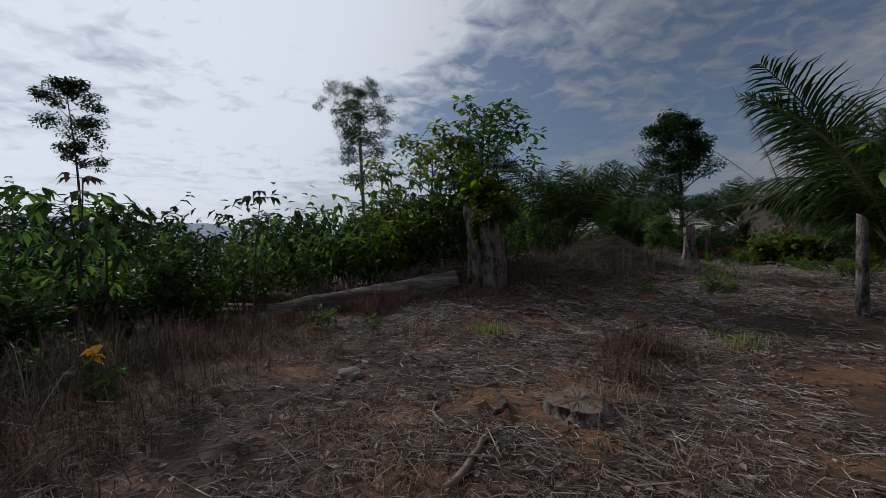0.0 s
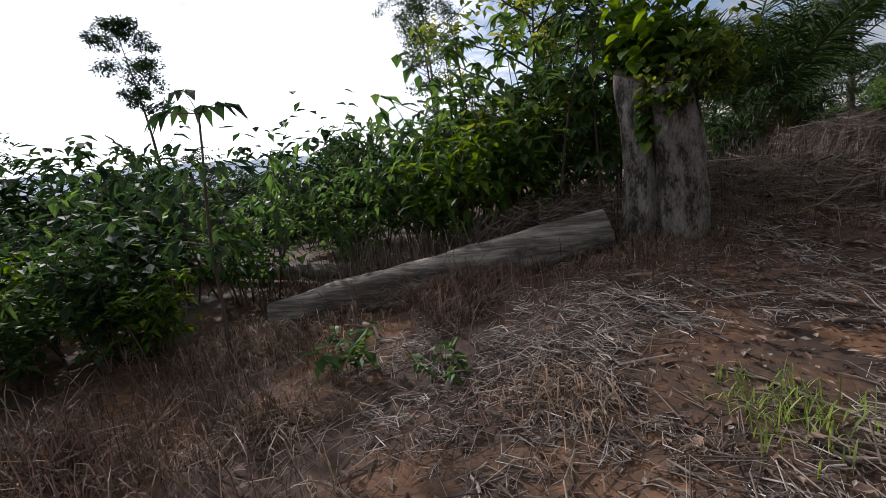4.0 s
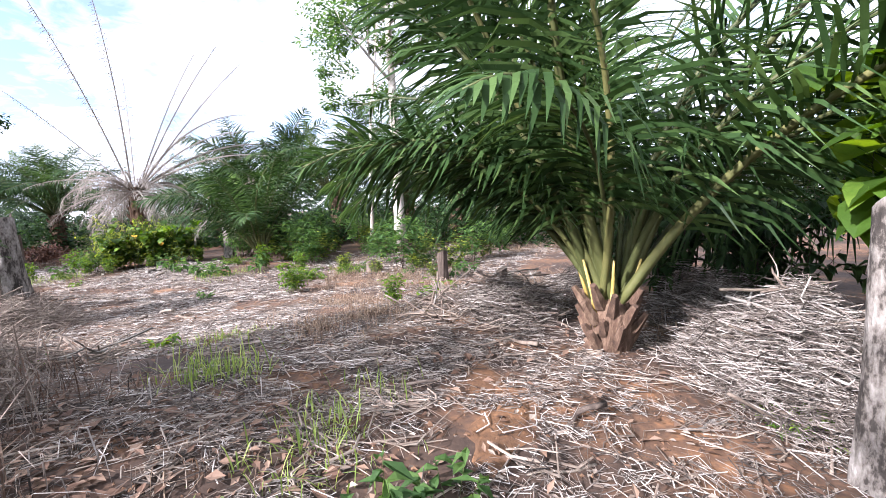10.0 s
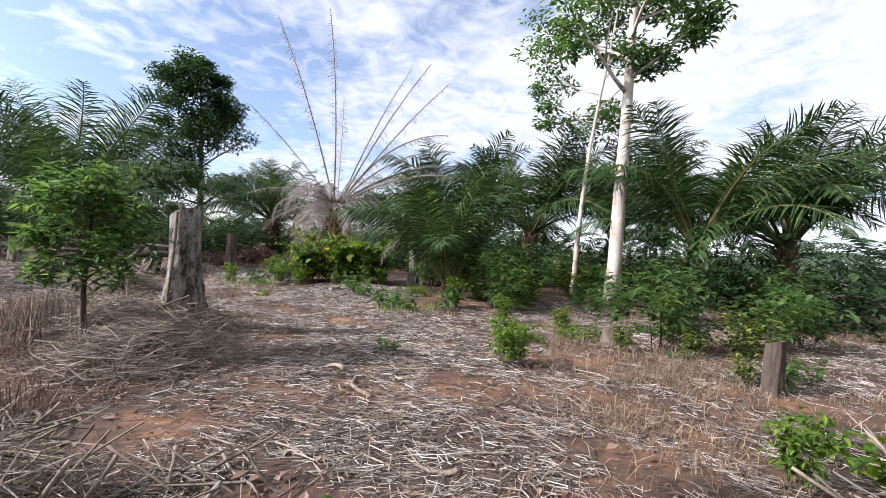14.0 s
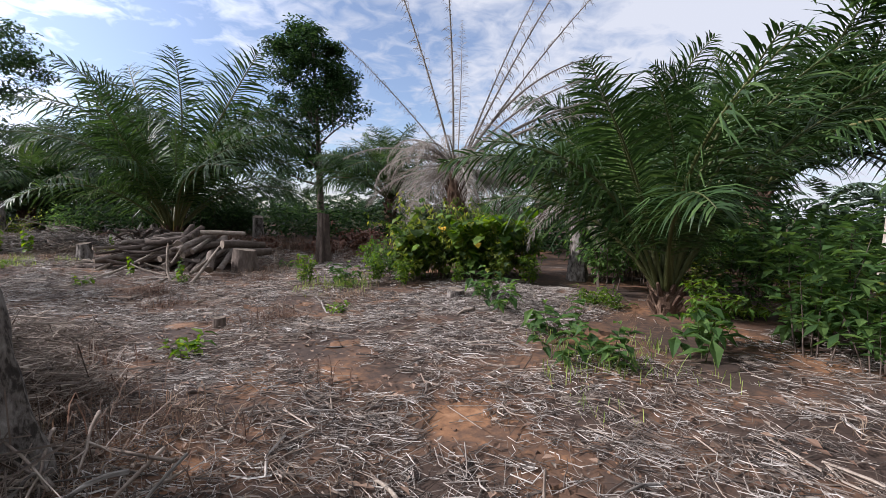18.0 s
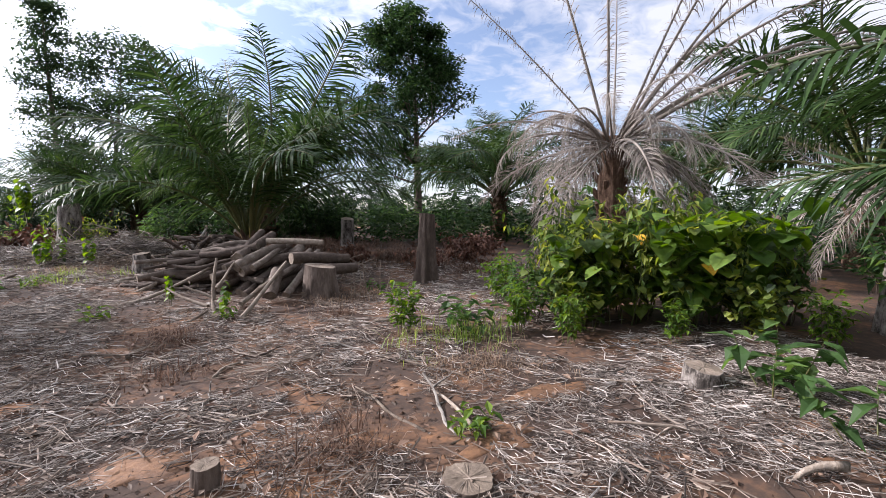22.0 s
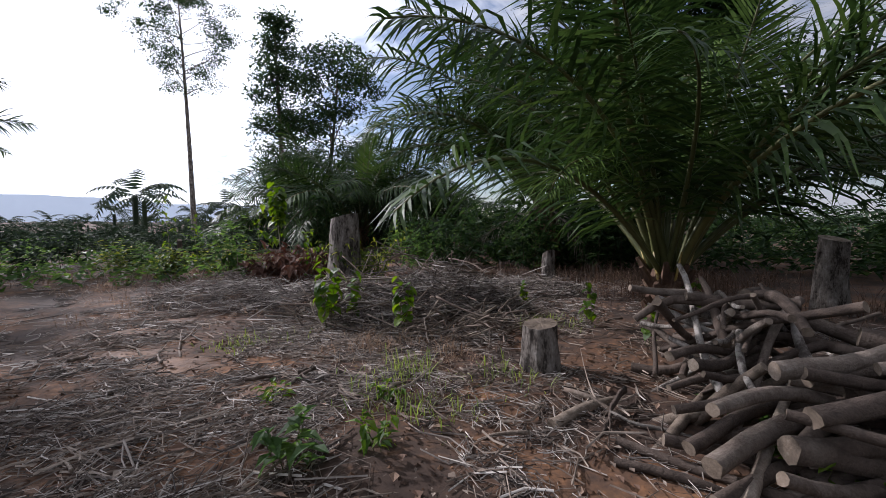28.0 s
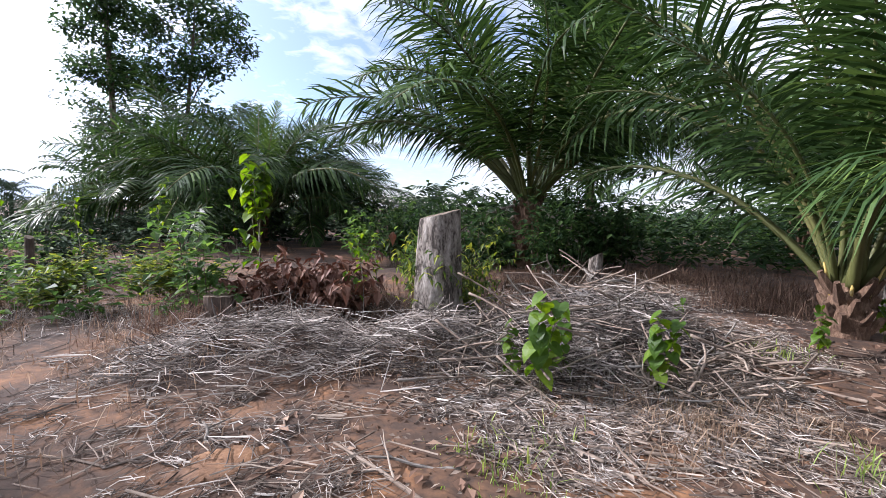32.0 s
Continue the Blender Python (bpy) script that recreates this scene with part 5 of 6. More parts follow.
# ==== dry grass, brush and litter ====
def blades(name, zones, label, material, length, width, droop, seed, lean=0.5):
    """Upright dead blades and stems, too many to count, in ovals of the plan (x, y, half width, half depth, how many, size)."""
    g = np.random.default_rng(seed)
    V, F, base = [], [], 0
    for cx, cy, rx, ry, count, size in zones:
        count = int(count * 0.85)
        tufts = max(4, count // 22)
        a, r = g.uniform(0, 2 * np.pi, tufts), np.abs(g.normal(0, 0.62, tufts)).clip(0, 1.9)
        tx, ty = cx + rx * r * np.cos(a), cy + ry * r * np.sin(a)
        pick = g.integers(0, tufts, count)
        tall = g.uniform(0.35, 1.15, tufts)[pick]
        x, y = tx[pick] + g.normal(0, 0.13, count), ty[pick] + g.normal(0, 0.13, count)
        z = np.array([ground(p, q) for p, q in zip(tx, ty)])[pick] - 0.03
        ln = size * length * g.uniform(0.45, 1.15, count) * tall
        h = g.uniform(0, 2 * np.pi, count)
        tilt = np.abs(g.normal(0, lean, count))
        w = width * g.uniform(0.6, 1.4, count)
        dx, dy, dz = np.cos(h) * np.sin(tilt), np.sin(h) * np.sin(tilt), np.cos(tilt)
        sx, sy = -np.sin(h), np.cos(h)
        px, py, pz = x, y, z
        rows = []
        last = 0.0
        for st, ww in ((0.0, 0.8), (0.4, 1.0), (0.75, 0.75), (1.0, 0.0)):
            if st:
                dzz = dz - droop * st * st * 1.6
                hh = 1 + droop * st * 0.6
                px, py, pz = px + dx * hh * ln * (st - last), py + dy * hh * ln * (st - last), np.maximum(pz + dzz * ln * (st - last), z + 0.02)
            last = st
            if ww:
                rows.append(np.stack([px - sx * w * ww, py - sy * w * ww, pz], 1))
                rows.append(np.stack([px + sx * w * ww, py + sy * w * ww, pz], 1))
            else:
                rows.append(np.stack([px, py, pz], 1))
        V.append(np.stack(rows, 1).reshape(-1, 3))
        b = base + 7 * np.arange(count)
        F += [tuple(f) for f in np.stack([b, b + 1, b + 3, b + 2], 1).tolist()] + [tuple(f) for f in np.stack([b + 2, b + 3, b + 5, b + 4], 1).tolist()] + [tuple(f) for f in np.stack([b + 4, b + 5, b + 6], 1).tolist()]
        base += 7 * count
    return tagged(new(name, mesh_of(name, np.concatenate(V).tolist(), F, M[material])), label, "dry grass", kind="stuff")


blades("rust_grass", [(10.45, 13.1, 0.5, 0.5, 1800, 0.62), (10.4, 15.7, 0.6, 0.5, 1800, 0.65), (10.7, 14.3, 0.4, 0.4, 900, 0.55), (17.6, 20.9, 1.5, 1.2, 1700, 0.55), (12.85, 15.1, 0.25, 0.2, 420, 0.5), (12.0, 18.3, 0.3, 0.25, 480, 0.5), (2.78, 0.78, 0.4, 0.34, 1200, 0.8), (13.9, 18.6, 0.3, 0.2, 300, 0.5), (11.9, 17.2, 0.25, 0.2, 260, 0.45), (14.8, 25.6, 1.6, 1.0, 3000, 0.95), (13.0, 28.8, 3.0, 1.2, 1700, 0.9), (-0.5, 3.2, 0.4, 0.2, 750, 0.6), (2.3, -0.05, 0.3, 0.25, 420, 0.65), (7.4, 28.6, 1.6, 1.2, 1800, 0.9), (0.4, 5.0, 2.6, 1.1, 5200, 1.0), (3.6, 5.9, 1.9, 0.9, 5200, 1.0), (5.6, 7.7, 1.7, 1.1, 5200, 0.75), (7.6, 10.2, 1.5, 0.9, 3000, 0.5), (9.3, 12.2, 1.5, 1.1, 3600, 0.8), (-2.6, 1.4, 1.6, 1.6, 4200, 0.8), (-2.6, -1.6, 1.6, 1.6, 4200, 0.75),
                      (9.4, 13.6, 1.2, 1.6, 4200, 0.7), (15.8, 27.6, 3.4, 1.6, 3400, 0.9), (17.0, 23.4, 1.5, 1.8, 2600, 0.8), (11.0, 28.5, 3.0, 1.4, 2600, 0.9), (8.6, 28.2, 1.3, 1.2, 1800, 0.8), (-0.6, 3.6, 1.7, 0.5, 2600, 0.7)],
       "reddish brown dry grass and dead stems", "rust_grass", 1.05, 0.0030, 0.8, 1, 0.55)
blades("dead_stems", [(3.3, 6.0, 1.5, 0.8, 4000, 0.95), (5.0, 7.2, 1.6, 1.0, 4000, 0.62), (7.0, 10.2, 1.4, 0.8, 1200, 0.5), (0.3, 5.3, 2.4, 0.7, 2600, 0.95), (9.0, 12.6, 1.3, 1.0, 1600, 0.8), (-3.0, 0.2, 1.4, 2.0, 2000, 0.8), (-1.5, 4.3, 1.6, 0.6, 1500, 0.8)],
       "standing dead weed stems on the bank", "stem", 1.25, 0.0032, 0.45, 5, 0.42)
blades("straw_grass", [(19.2, 4.2, 2.6, 2.2, 2200, 0.95), (20.5, 2.0, 2.4, 2.0, 1500, 1.0), (15.6, 5.4, 2.4, 1.6, 2400, 0.7), (17.0, 8.4, 1.9, 1.5, 1800, 0.65), (17.6, 4.4, 2.0, 1.5, 1500, 0.8), (16.4, 12.6, 0.9, 0.7, 500, 0.5), (15.2, 22.8, 1.4, 1.2, 900, 0.6), (-2.1, 3.1, 1.1, 0.6, 2600, 0.9), (1.2, 3.9, 1.0, 0.35, 1100, 0.7), (3.0, 4.9, 2.0, 0.6, 2200, 0.8), (8.7, 5.6, 1.3, 0.9, 1500, 0.65), (10.8, 6.2, 1.2, 0.9, 1300, 0.7), (9.2, 5.2, 0.8, 0.6, 900, 0.7), (13.6, 6.0, 2.4, 1.6, 3000, 0.85), (12.6, 3.6, 2.2, 1.5, 2400, 0.8), (12.6, 5.9, 1.8, 1.1, 1400, 0.75), (14.2, 7.6, 1.7, 1.2, 1700, 0.75),
                       (8.6, 1.0, 1.7, 1.0, 3400, 0.85), (10.2, 12.4, 1.0, 0.8, 1700, 0.7), (10.0, 24.4, 0.9, 0.7, 1200, 0.6), (9.1, 26.6, 1.4, 0.9, 1500, 0.75), (12.8, 27.6, 1.8, 1.4, 2200, 0.9), (10.6, 23.9, 0.5, 0.4, 500, 0.6), (15.5, 28.5, 2.2, 1.4, 1600, 0.9), (1.75, -0.6, 0.35, 0.3, 450, 0.85), (3.2, 0.6, 0.5, 0.4, 300, 0.6), (0.3, 2.0, 0.6, 0.4, 900, 0.6), (-0.2, -0.9, 0.25, 0.25, 600, 0.5), (-2.0, -0.8, 0.9, 0.7, 1800, 0.6), (-1.5, 1.9, 0.8, 0.5, 1300, 0.6), (-2.4, 3.0, 0.7, 0.4, 900, 0.9), (7.2, 27.6, 1.6, 1.6, 1700, 0.7), (14.4, 19.4, 0.7, 0.5, 700, 0.7), (0.2, -1.6, 1.3, 1.2, 1800, 0.5), (2.0, -1.8, 1.5, 1.4, 1600, 0.5), (5.0, 30.5, 4.0, 2.4, 2600, 0.9), (4.5, 37.0, 8.0, 3.0, 3000, 1.1), (14.5, 15.9, 0.9, 0.6, 700, 0.55)],
       "pale straw-coloured dry grass", "dry_grass", 0.72, 0.0030, 1.0, 2, 0.60)
blades("grey_brush", [(7.55, 1.5, 1.0, 0.6, 2600, 0.9), (4.7, 7.2, 1.0, 0.8, 1800, 0.6), (5.7, 8.6, 1.0, 0.8, 1800, 0.6), (9.4, 1.5, 0.9, 0.6, 900, 0.9), (9.8, 11.7, 0.9, 0.8, 1400, 0.7), (10.4, 25.6, 1.4, 0.8, 1500, 0.6), (9.6, 3.6, 0.9, 0.6, 800, 0.8), (10.0, 13.0, 0.9, 0.9, 1500, 0.75), (6.3, 29.5, 2.2, 1.6, 1800, 0.8), (12.5, 28.6, 2.6, 1.2, 2000, 0.9), (9.9, 27.6, 1.5, 0.7, 1200, 0.8), (4.2, 6.0, 2.6, 1.0, 2500, 0.8), (0.8, 4.7, 2.2, 0.6, 1500, 0.7)],
       "grey dead brushwood and dry stalks", "straw", 0.80, 0.0030, 1.1, 4, 0.85)
blades("green_grass", [(9.9, 23.0, 0.3, 0.2, 90, 0.6), (10.9, 23.2, 0.3, 0.25, 90, 0.6), (1.28, 1.76, 0.35, 0.3, 320, 0.6), (6.95, 5.65, 0.2, 0.2, 260, 0.9), (6.3, 4.5, 0.5, 0.3, 300, 0.7), (8.4, 6.7, 0.4, 0.3, 260, 0.6), (10.3, 22.75, 0.25, 0.2, 200, 0.55), (14.7, 16.7, 0.6, 0.4, 500, 0.9), (14.5, 11.3, 1.0, 0.8, 500, 0.8), (10.2, 23.4, 0.25, 0.2, 160, 0.7), (8.6, 24.6, 0.5, 0.3, 200, 0.5), (12.0, 24.6, 0.5, 0.3, 200, 0.5), (4.0, 0.9, 0.4, 0.3, 220, 0.6)],
       "fresh green grass tufts in the litter", "green_grass", 0.50, 0.0035, 0.5, 3, 0.35)


def litter(name, zones, label, seed, length, thick, bend, material="straw", bare=0.0, rise=0.018, domes=False):
    """Fallen stalks, too many to count: bent three-sided rods in ovals of the plan (x, y, half width, half depth, how many)."""
    g = np.random.default_rng(seed)
    vs, base, faces = [], 0, []
    for cx, cy, rx, ry, count, *more in zones:
        a, r = g.uniform(0, 2 * np.pi, count), g.uniform(0, 1, count) ** 0.62
        x, y = cx + rx * r * np.cos(a), cy + ry * r * np.sin(a)
        if bare:
            keep = np.array([noise.noise((p * 1.15, q * 1.15, 7.0)) + 0.5 * noise.noise((p * 3.1, q * 3.1, 2.0)) for p, q in zip(x, y)]) < bare + g.uniform(-0.12, 0.12, count)
            for ox, oy, ow, oh in PATCHES:
                keep &= (((x - ox) / ow) ** 2 + ((y - oy) / oh) ** 2 > g.uniform(0.15, 0.8, count)) | (g.uniform(0, 1, count) < 0.16)
            x, y = x[keep], y[keep]
        n = len(x)
        if not n:
            continue
        tuft = max(1, n // 16)
        pick = np.where(g.uniform(0, 1, n) < 0.55, g.integers(0, tuft, n), -1)
        tied = pick >= 0
        ln = length * np.exp(g.normal(0, 0.5, n)).clip(0.3, 2.0)
        h = g.uniform(0, np.pi, n)
        w = thick * np.exp(g.normal(0, 0.45, n)).clip(0.5, 2.4)
        h = np.where(tied, g.uniform(0, 2 * np.pi, tuft)[pick] + g.normal(0, 0.5, n), h)
        dx, dy = np.cos(h), np.sin(h)
        x, y = np.where(tied, x[pick] + dx * ln * 0.42 + g.normal(0, 0.02, n), x), np.where(tied, y[pick] + dy * ln * 0.42 + g.normal(0, 0.02, n), y)
        k = g.normal(0, bend, n) * ln
        lift = np.abs(g.normal(0, rise, n))
        tilt = np.where(tied, 0.16, 0.09) * g.normal(0, 1, n) * ln
        if domes:
            q2 = (((x - cx) / rx) ** 2 + ((y - cy) / ry) ** 2).clip(0, 1)
            knob = np.array([1 + 0.7 * noise.noise((p * 2.3, q * 2.3, 3.0)) for p, q in zip(x, y)])
            lift = lift + more[0] * (1 - q2) ** 0.8 * knob * g.uniform(0.15, 1.0, n) ** 0.55
            tilt = g.normal(0, 0.5, n) * ln
        st = []
        for s, curve in ((-0.5, 0.0), (0.0, 1.0), (0.5, 0.0)):
            px, py = x + dx * ln * s - dy * k * curve, y + dy * ln * s + dx * k * curve
            pz = np.array([ground(p, q) for p, q in zip(px, py)]) + lift + w * 0.8 + np.maximum(0, tilt * s) * 1.0
            for c, z in ((-1.0, -0.5), (1.0, -0.5), (0.0, 1.0)):
                st.append(np.stack([px - dy * w * c, py + dx * w * c, pz + w * z], 1))
        vs.append(np.stack(st, 1).reshape(-1, 3))
        b = base + 9 * np.arange(n)
        for j in (0, 3):
            for i in (1, 2):
                i2 = (i + 1) % 3
                faces.append(np.stack([b + j + i, b + j + i2, b + j + 3 + i2, b + j + 3 + i], 1))
        base += 9 * n
    V, F = np.concatenate(vs), np.concatenate(faces)
    me = bpy.data.meshes.new(name)
    me.vertices.add(len(V))
    me.vertices.foreach_set("co", V.astype(np.float32).ravel())
    me.loops.add(F.size)
    me.loops.foreach_set("vertex_index", F.astype(np.int32).ravel())
    me.polygons.add(len(F))
    me.polygons.foreach_set("loop_start", np.arange(0, F.size, 4, dtype=np.int32))
    me.materials.append(M[material])
    me.update(calc_edges=True)
    return tagged(new(name, me), label, "litter", kind="stuff")


litter("dry_litter", [(0.0, 2.4, 1.2, 1.0, 3500), (0.4, -1.4, 2.8, 2.8, 8000), (3.0, -0.4, 2.8, 2.6, 6500), (2.8, 2.6, 2.4, 2.2, 9500), (5.6, 4.2, 2.4, 2.4, 10000)], "grey dry stalks strewn over the soil", 11, 0.11, 0.0017, 0.42, bare=0.22)
litter("dry_litter", [(7.6, 7.5, 0.9, 0.8, 3600), (8.0, 6.2, 2.6, 2.4, 10500), (10.4, 8.6, 2.4, 2.4, 9500), (12.4, 11.2, 2.5, 2.5, 10500), (8.4, 3.6, 2.0, 1.6, 5000), (12.4, 4.6, 2.6, 2.2, 5000)], "grey dry stalks strewn over the soil", 12, 0.115, 0.0017, 0.42, bare=0.2)
litter("dry_litter", [(15.4, 13.6, 1.8, 1.6, 5000), (13.2, 14.6, 2.4, 2.2, 11000), (12.2, 17.6, 2.6, 2.4, 9500), (10.2, 20.6, 2.6, 2.2, 6000), (8.6, 18.6, 2.6, 3.4, 5500)], "grey dry stalks strewn over the soil", 13, 0.11, 0.0017, 0.42, bare=0.15)
litter("dry_litter", [(9.4, 23.6, 2.4, 2.0, 9500), (10.8, 25.4, 2.2, 1.6, 8000), (8.4, 26.4, 2.4, 2.0, 5000), (13.2, 26.4, 2.6, 1.8, 3500)], "grey dry stalks strewn over the soil", 14, 0.115, 0.0017, 0.42, bare=0.15)
litter("dry_litter", [(8.0, 13.0, 13.0, 15.0, 7000), (4.0, 27.0, 6.0, 7.0, 4500), (7.6, 20.5, 3.2, 4.0, 6000), (9.5, 17.0, 2.2, 2.6, 3000)], "grey dry stalks strewn over the soil", 15, 0.22, 0.0030, 0.25, bare=0.25)
litter("dry_litter", [(16.6, 8.2, 2.8, 2.4, 5500), (16.4, 5.2, 3.0, 2.2, 4500), (16.2, 13.4, 1.5, 1.2, 3800), (16.4, 14.8, 1.4, 1.0, 2600), (12.0, 9.6, 1.6, 1.6, 2500), (15.6, 18.2, 1.4, 1.6, 2600), (14.6, 22.6, 2.0, 1.6, 2600), (19.4, 3.6, 3.2, 3.0, 3600), (17.6, 20.6, 2.0, 2.0, 3200), (12.6, 27.6, 2.6, 1.6, 2600)], "grey dry stalks strewn before the undergrowth", 17, 0.14, 0.0021, 0.42)
litter("dark_twigs", [(2.0, 0.0, 4.0, 4.0, 2600), (6.0, 5.0, 3.5, 3.0, 2600), (11.5, 11.0, 4.5, 4.5, 3600), (12.0, 17.5, 3.5, 3.5, 2600), (9.5, 24.5, 3.5, 3.0, 3000), (8.2, 20.5, 3.2, 3.6, 2600)], "dark fallen twigs among the litter", 16, 0.26, 0.0032, 0.30, "stem", 0.3)

litter("brushwood_heap", [(7.5, 1.4, 1.15, 0.75, 11000, 0.7), (9.3, 1.2, 1.1, 0.7, 4000, 0.6), (9.7, 3.5, 1.1, 0.7, 4500, 0.45), (10.9, 2.4, 1.0, 0.7, 2000, 0.5)], "heaped grey dead brushwood beside a palm", 31, 0.14, 0.0020, 0.55, "straw", domes=True)
litter("brushwood_heap", [(3.0, 5.5, 1.3, 0.8, 2600, 0.5), (4.9, 6.9, 1.5, 0.9, 4600, 0.6), (6.6, 8.4, 1.3, 0.9, 2400, 0.5), (0.6, 5.0, 1.6, 0.6, 2200, 0.45)], "tangled dead stalks heaped on the bank", 32, 0.26, 0.0026, 0.50, "stem", domes=True)
litter("brushwood_heap", [(9.2, 10.9, 1.0, 0.9, 2600, 0.4), (9.6, 12.0, 1.0, 0.8, 2400, 0.45), (10.0, 13.4, 0.9, 0.9, 3600, 0.6), (10.3, 15.2, 0.8, 0.7, 1400, 0.3)], "dark dry brush heaped round a stump", 33, 0.24, 0.0026, 0.50, "stem", domes=True)
litter("brushwood_heap", [(10.7, 25.8, 1.4, 0.8, 3600, 0.55), (9.3, 26.6, 1.1, 0.6, 1600, 0.4), (12.2, 26.6, 1.4, 0.7, 1400, 0.3), (7.8, 27.2, 1.2, 0.9, 1400, 0.35)], "tangled grey brushwood heaped before a stump", 34, 0.26, 0.0026, 0.50, "straw", domes=True)


def clods(name, zones, label, seed):
    """Crumbs of earth: small uneven lumps."""
    r = random.Random(seed)
    V, F = [], []
    for cx, cy, rx, ry, count in zones:
        for _ in range(count):
            a, q = r.uniform(0, 6.283), math.sqrt(r.random())
            x, y = cx + rx * q * math.cos(a), cy + ry * q * math.sin(a)
            s, z, b = 0.006 + 0.018 * r.random() ** 2.5, ground(x, y), len(V)
            for dx, dy, dz in ((1, 0, 0), (0, 1, 0), (-1, 0, 0), (0, -1, 0), (0, 0, 0.9)):
                V.append((x + s * (dx + r.uniform(-0.4, 0.4)), y + s * (dy + r.uniform(-0.4, 0.4)), z + s * (dz + r.uniform(-0.2, 0.2))))
            F.extend(((b, b + 1, b + 4), (b + 1, b + 2, b + 4), (b + 2, b + 3, b + 4), (b + 3, b, b + 4)))
    return tagged(new(name, mesh_of(name, V, F, M["clod"])), label, "soil", kind="stuff")


clods("soil_crumbs", [(2.4, 0.6, 3.0, 3.0, 2500), (6.0, 4.0, 2.5, 2.2, 2000), (10.5, 9.5, 3.0, 3.0, 2000), (11.8, 16.5, 3.2, 3.2, 3500), (9.4, 19.5, 3.4, 4.0, 6500), (9.0, 24.5, 2.6, 1.6, 1500)], "crumbs of reddish brown earth", 41)


def flakes(name, zones, label, seed, size, material):
    """Fallen leaves and wood chips: small bent plates."""
    r = random.Random(seed)
    V, F = [], []
    for cx, cy, rx, ry, count in zones:
        for _ in range(count):
            a, q = r.uniform(0, 6.283), math.sqrt(r.random())
            x, y = cx + rx * q * math.cos(a), cy + ry * q * math.sin(a)
            d = Vector((math.cos(a * 7), math.sin(a * 7), r.uniform(-0.15, 0.3))).normalized()
            s = size * r.uniform(0.4, 1.5)
            leaf_small(V, F, Vector((x, y, ground(x, y) + r.uniform(0.008, 0.04))), d, Vector((r.uniform(-0.4, 0.4), r.uniform(-0.4, 0.4), 1)), s, s * r.uniform(0.3, 0.7))
    return tagged(new(name, mesh_of(name, V, F, M[material])), label, "litter", kind="stuff")


flakes("dead_leaves", [(2.6, 4.3, 1.6, 0.8, 500), (4.6, 5.6, 1.6, 0.9, 500), (1.5, 0.0, 3.5, 3.5, 1100), (2.6, 3.6, 1.8, 1.4, 900), (4.6, 5.0, 2.0, 1.6, 900), (6.5, 5.0, 3.0, 3.0, 1000), (11, 9, 4, 4, 1400), (12.5, 16, 3.5, 4, 1300), (10, 24, 3.2, 3.0, 1300), (13, 26.5, 3, 2, 900), (17.5, 22, 2, 2, 900)], "brown dead leaves lying in the litter", 21, 0.07, "dead_leaf")
flakes("wood_chips", [(2.8, 1.8, 2.4, 2.0, 1700), (1.0, -1.0, 2.4, 2.4, 900), (6, 4.2, 2.5, 2.4, 900), (11, 9.5, 4, 4, 1500), (12.3, 16.5, 3.2, 3.5, 1800), (9.6, 23.0, 2.8, 2.6, 1600)], "grey wood chips lying in the litter", 22, 0.045, "stem")

# ==== sticks lying about, each by itself ====
STICKS = [stick_data(400 + k, 1.0, 0.024, 0.20 + 0.05 * (k % 4), ("stem", "stick_pale", "log_bark", "driftwood")[k % 4], k % 3, 5, 8, 0.55) for k in range(12)]


def lay_sticks(rows, label="fallen dead branch lying in the litter"):
    for k, (x, y, turn, ln, r) in enumerate(rows):
        ob = tagged(new("fallen_branch", STICKS[(k * 5 + int(x * 10)) % 12]), label, "branch", "fallen branches")
        ob.matrix_basis = pose(x, y, ground(x, y) + r * 0.8, 0, 0, turn)
        ob.scale = (ln, max(r / 0.022, 0.45) * 0.9, max(r / 0.022, 0.45) * 0.9)


lay_sticks([(-1.1, 2.9, 160, 0.5, 0.03), (0.75, -1.35, 60, 0.9, 0.03), (1.25, -0.75, 30, 0.8, 0.025), (2.35, 2.62, 156, 0.95, 0.024), (2.2, 2.55, 8, 0.62, 0.016), (2.28, 2.18, 168, 0.68, 0.036), (2.85, 1.72, 166, 0.9, 0.03), (5.05, 3.78, 120, 0.5, 0.022), (1.47, 3.6, 143, 0.5, 0.018), (2.28, 3.85, 120, 0.46, 0.016), (5.46, 3.82, 65, 0.62, 0.026), (7.23, 5.99, 170, 0.61, 0.014), (6.61, 3.11, 125, 0.57, 0.022), (5.94, 2.75, 96, 0.34, 0.014), (5.56, 5.03, 35, 0.29, 0.02), (5.53, 4.72, 101, 0.25, 0.02), (8.08, 3.48, 52, 0.64, 0.022), (7.45, 4.03, 66, 0.38, 0.012), (8.52, 6.68, 166, 0.34, 0.012), (8.96, 7.01, 125, 0.31, 0.02)])
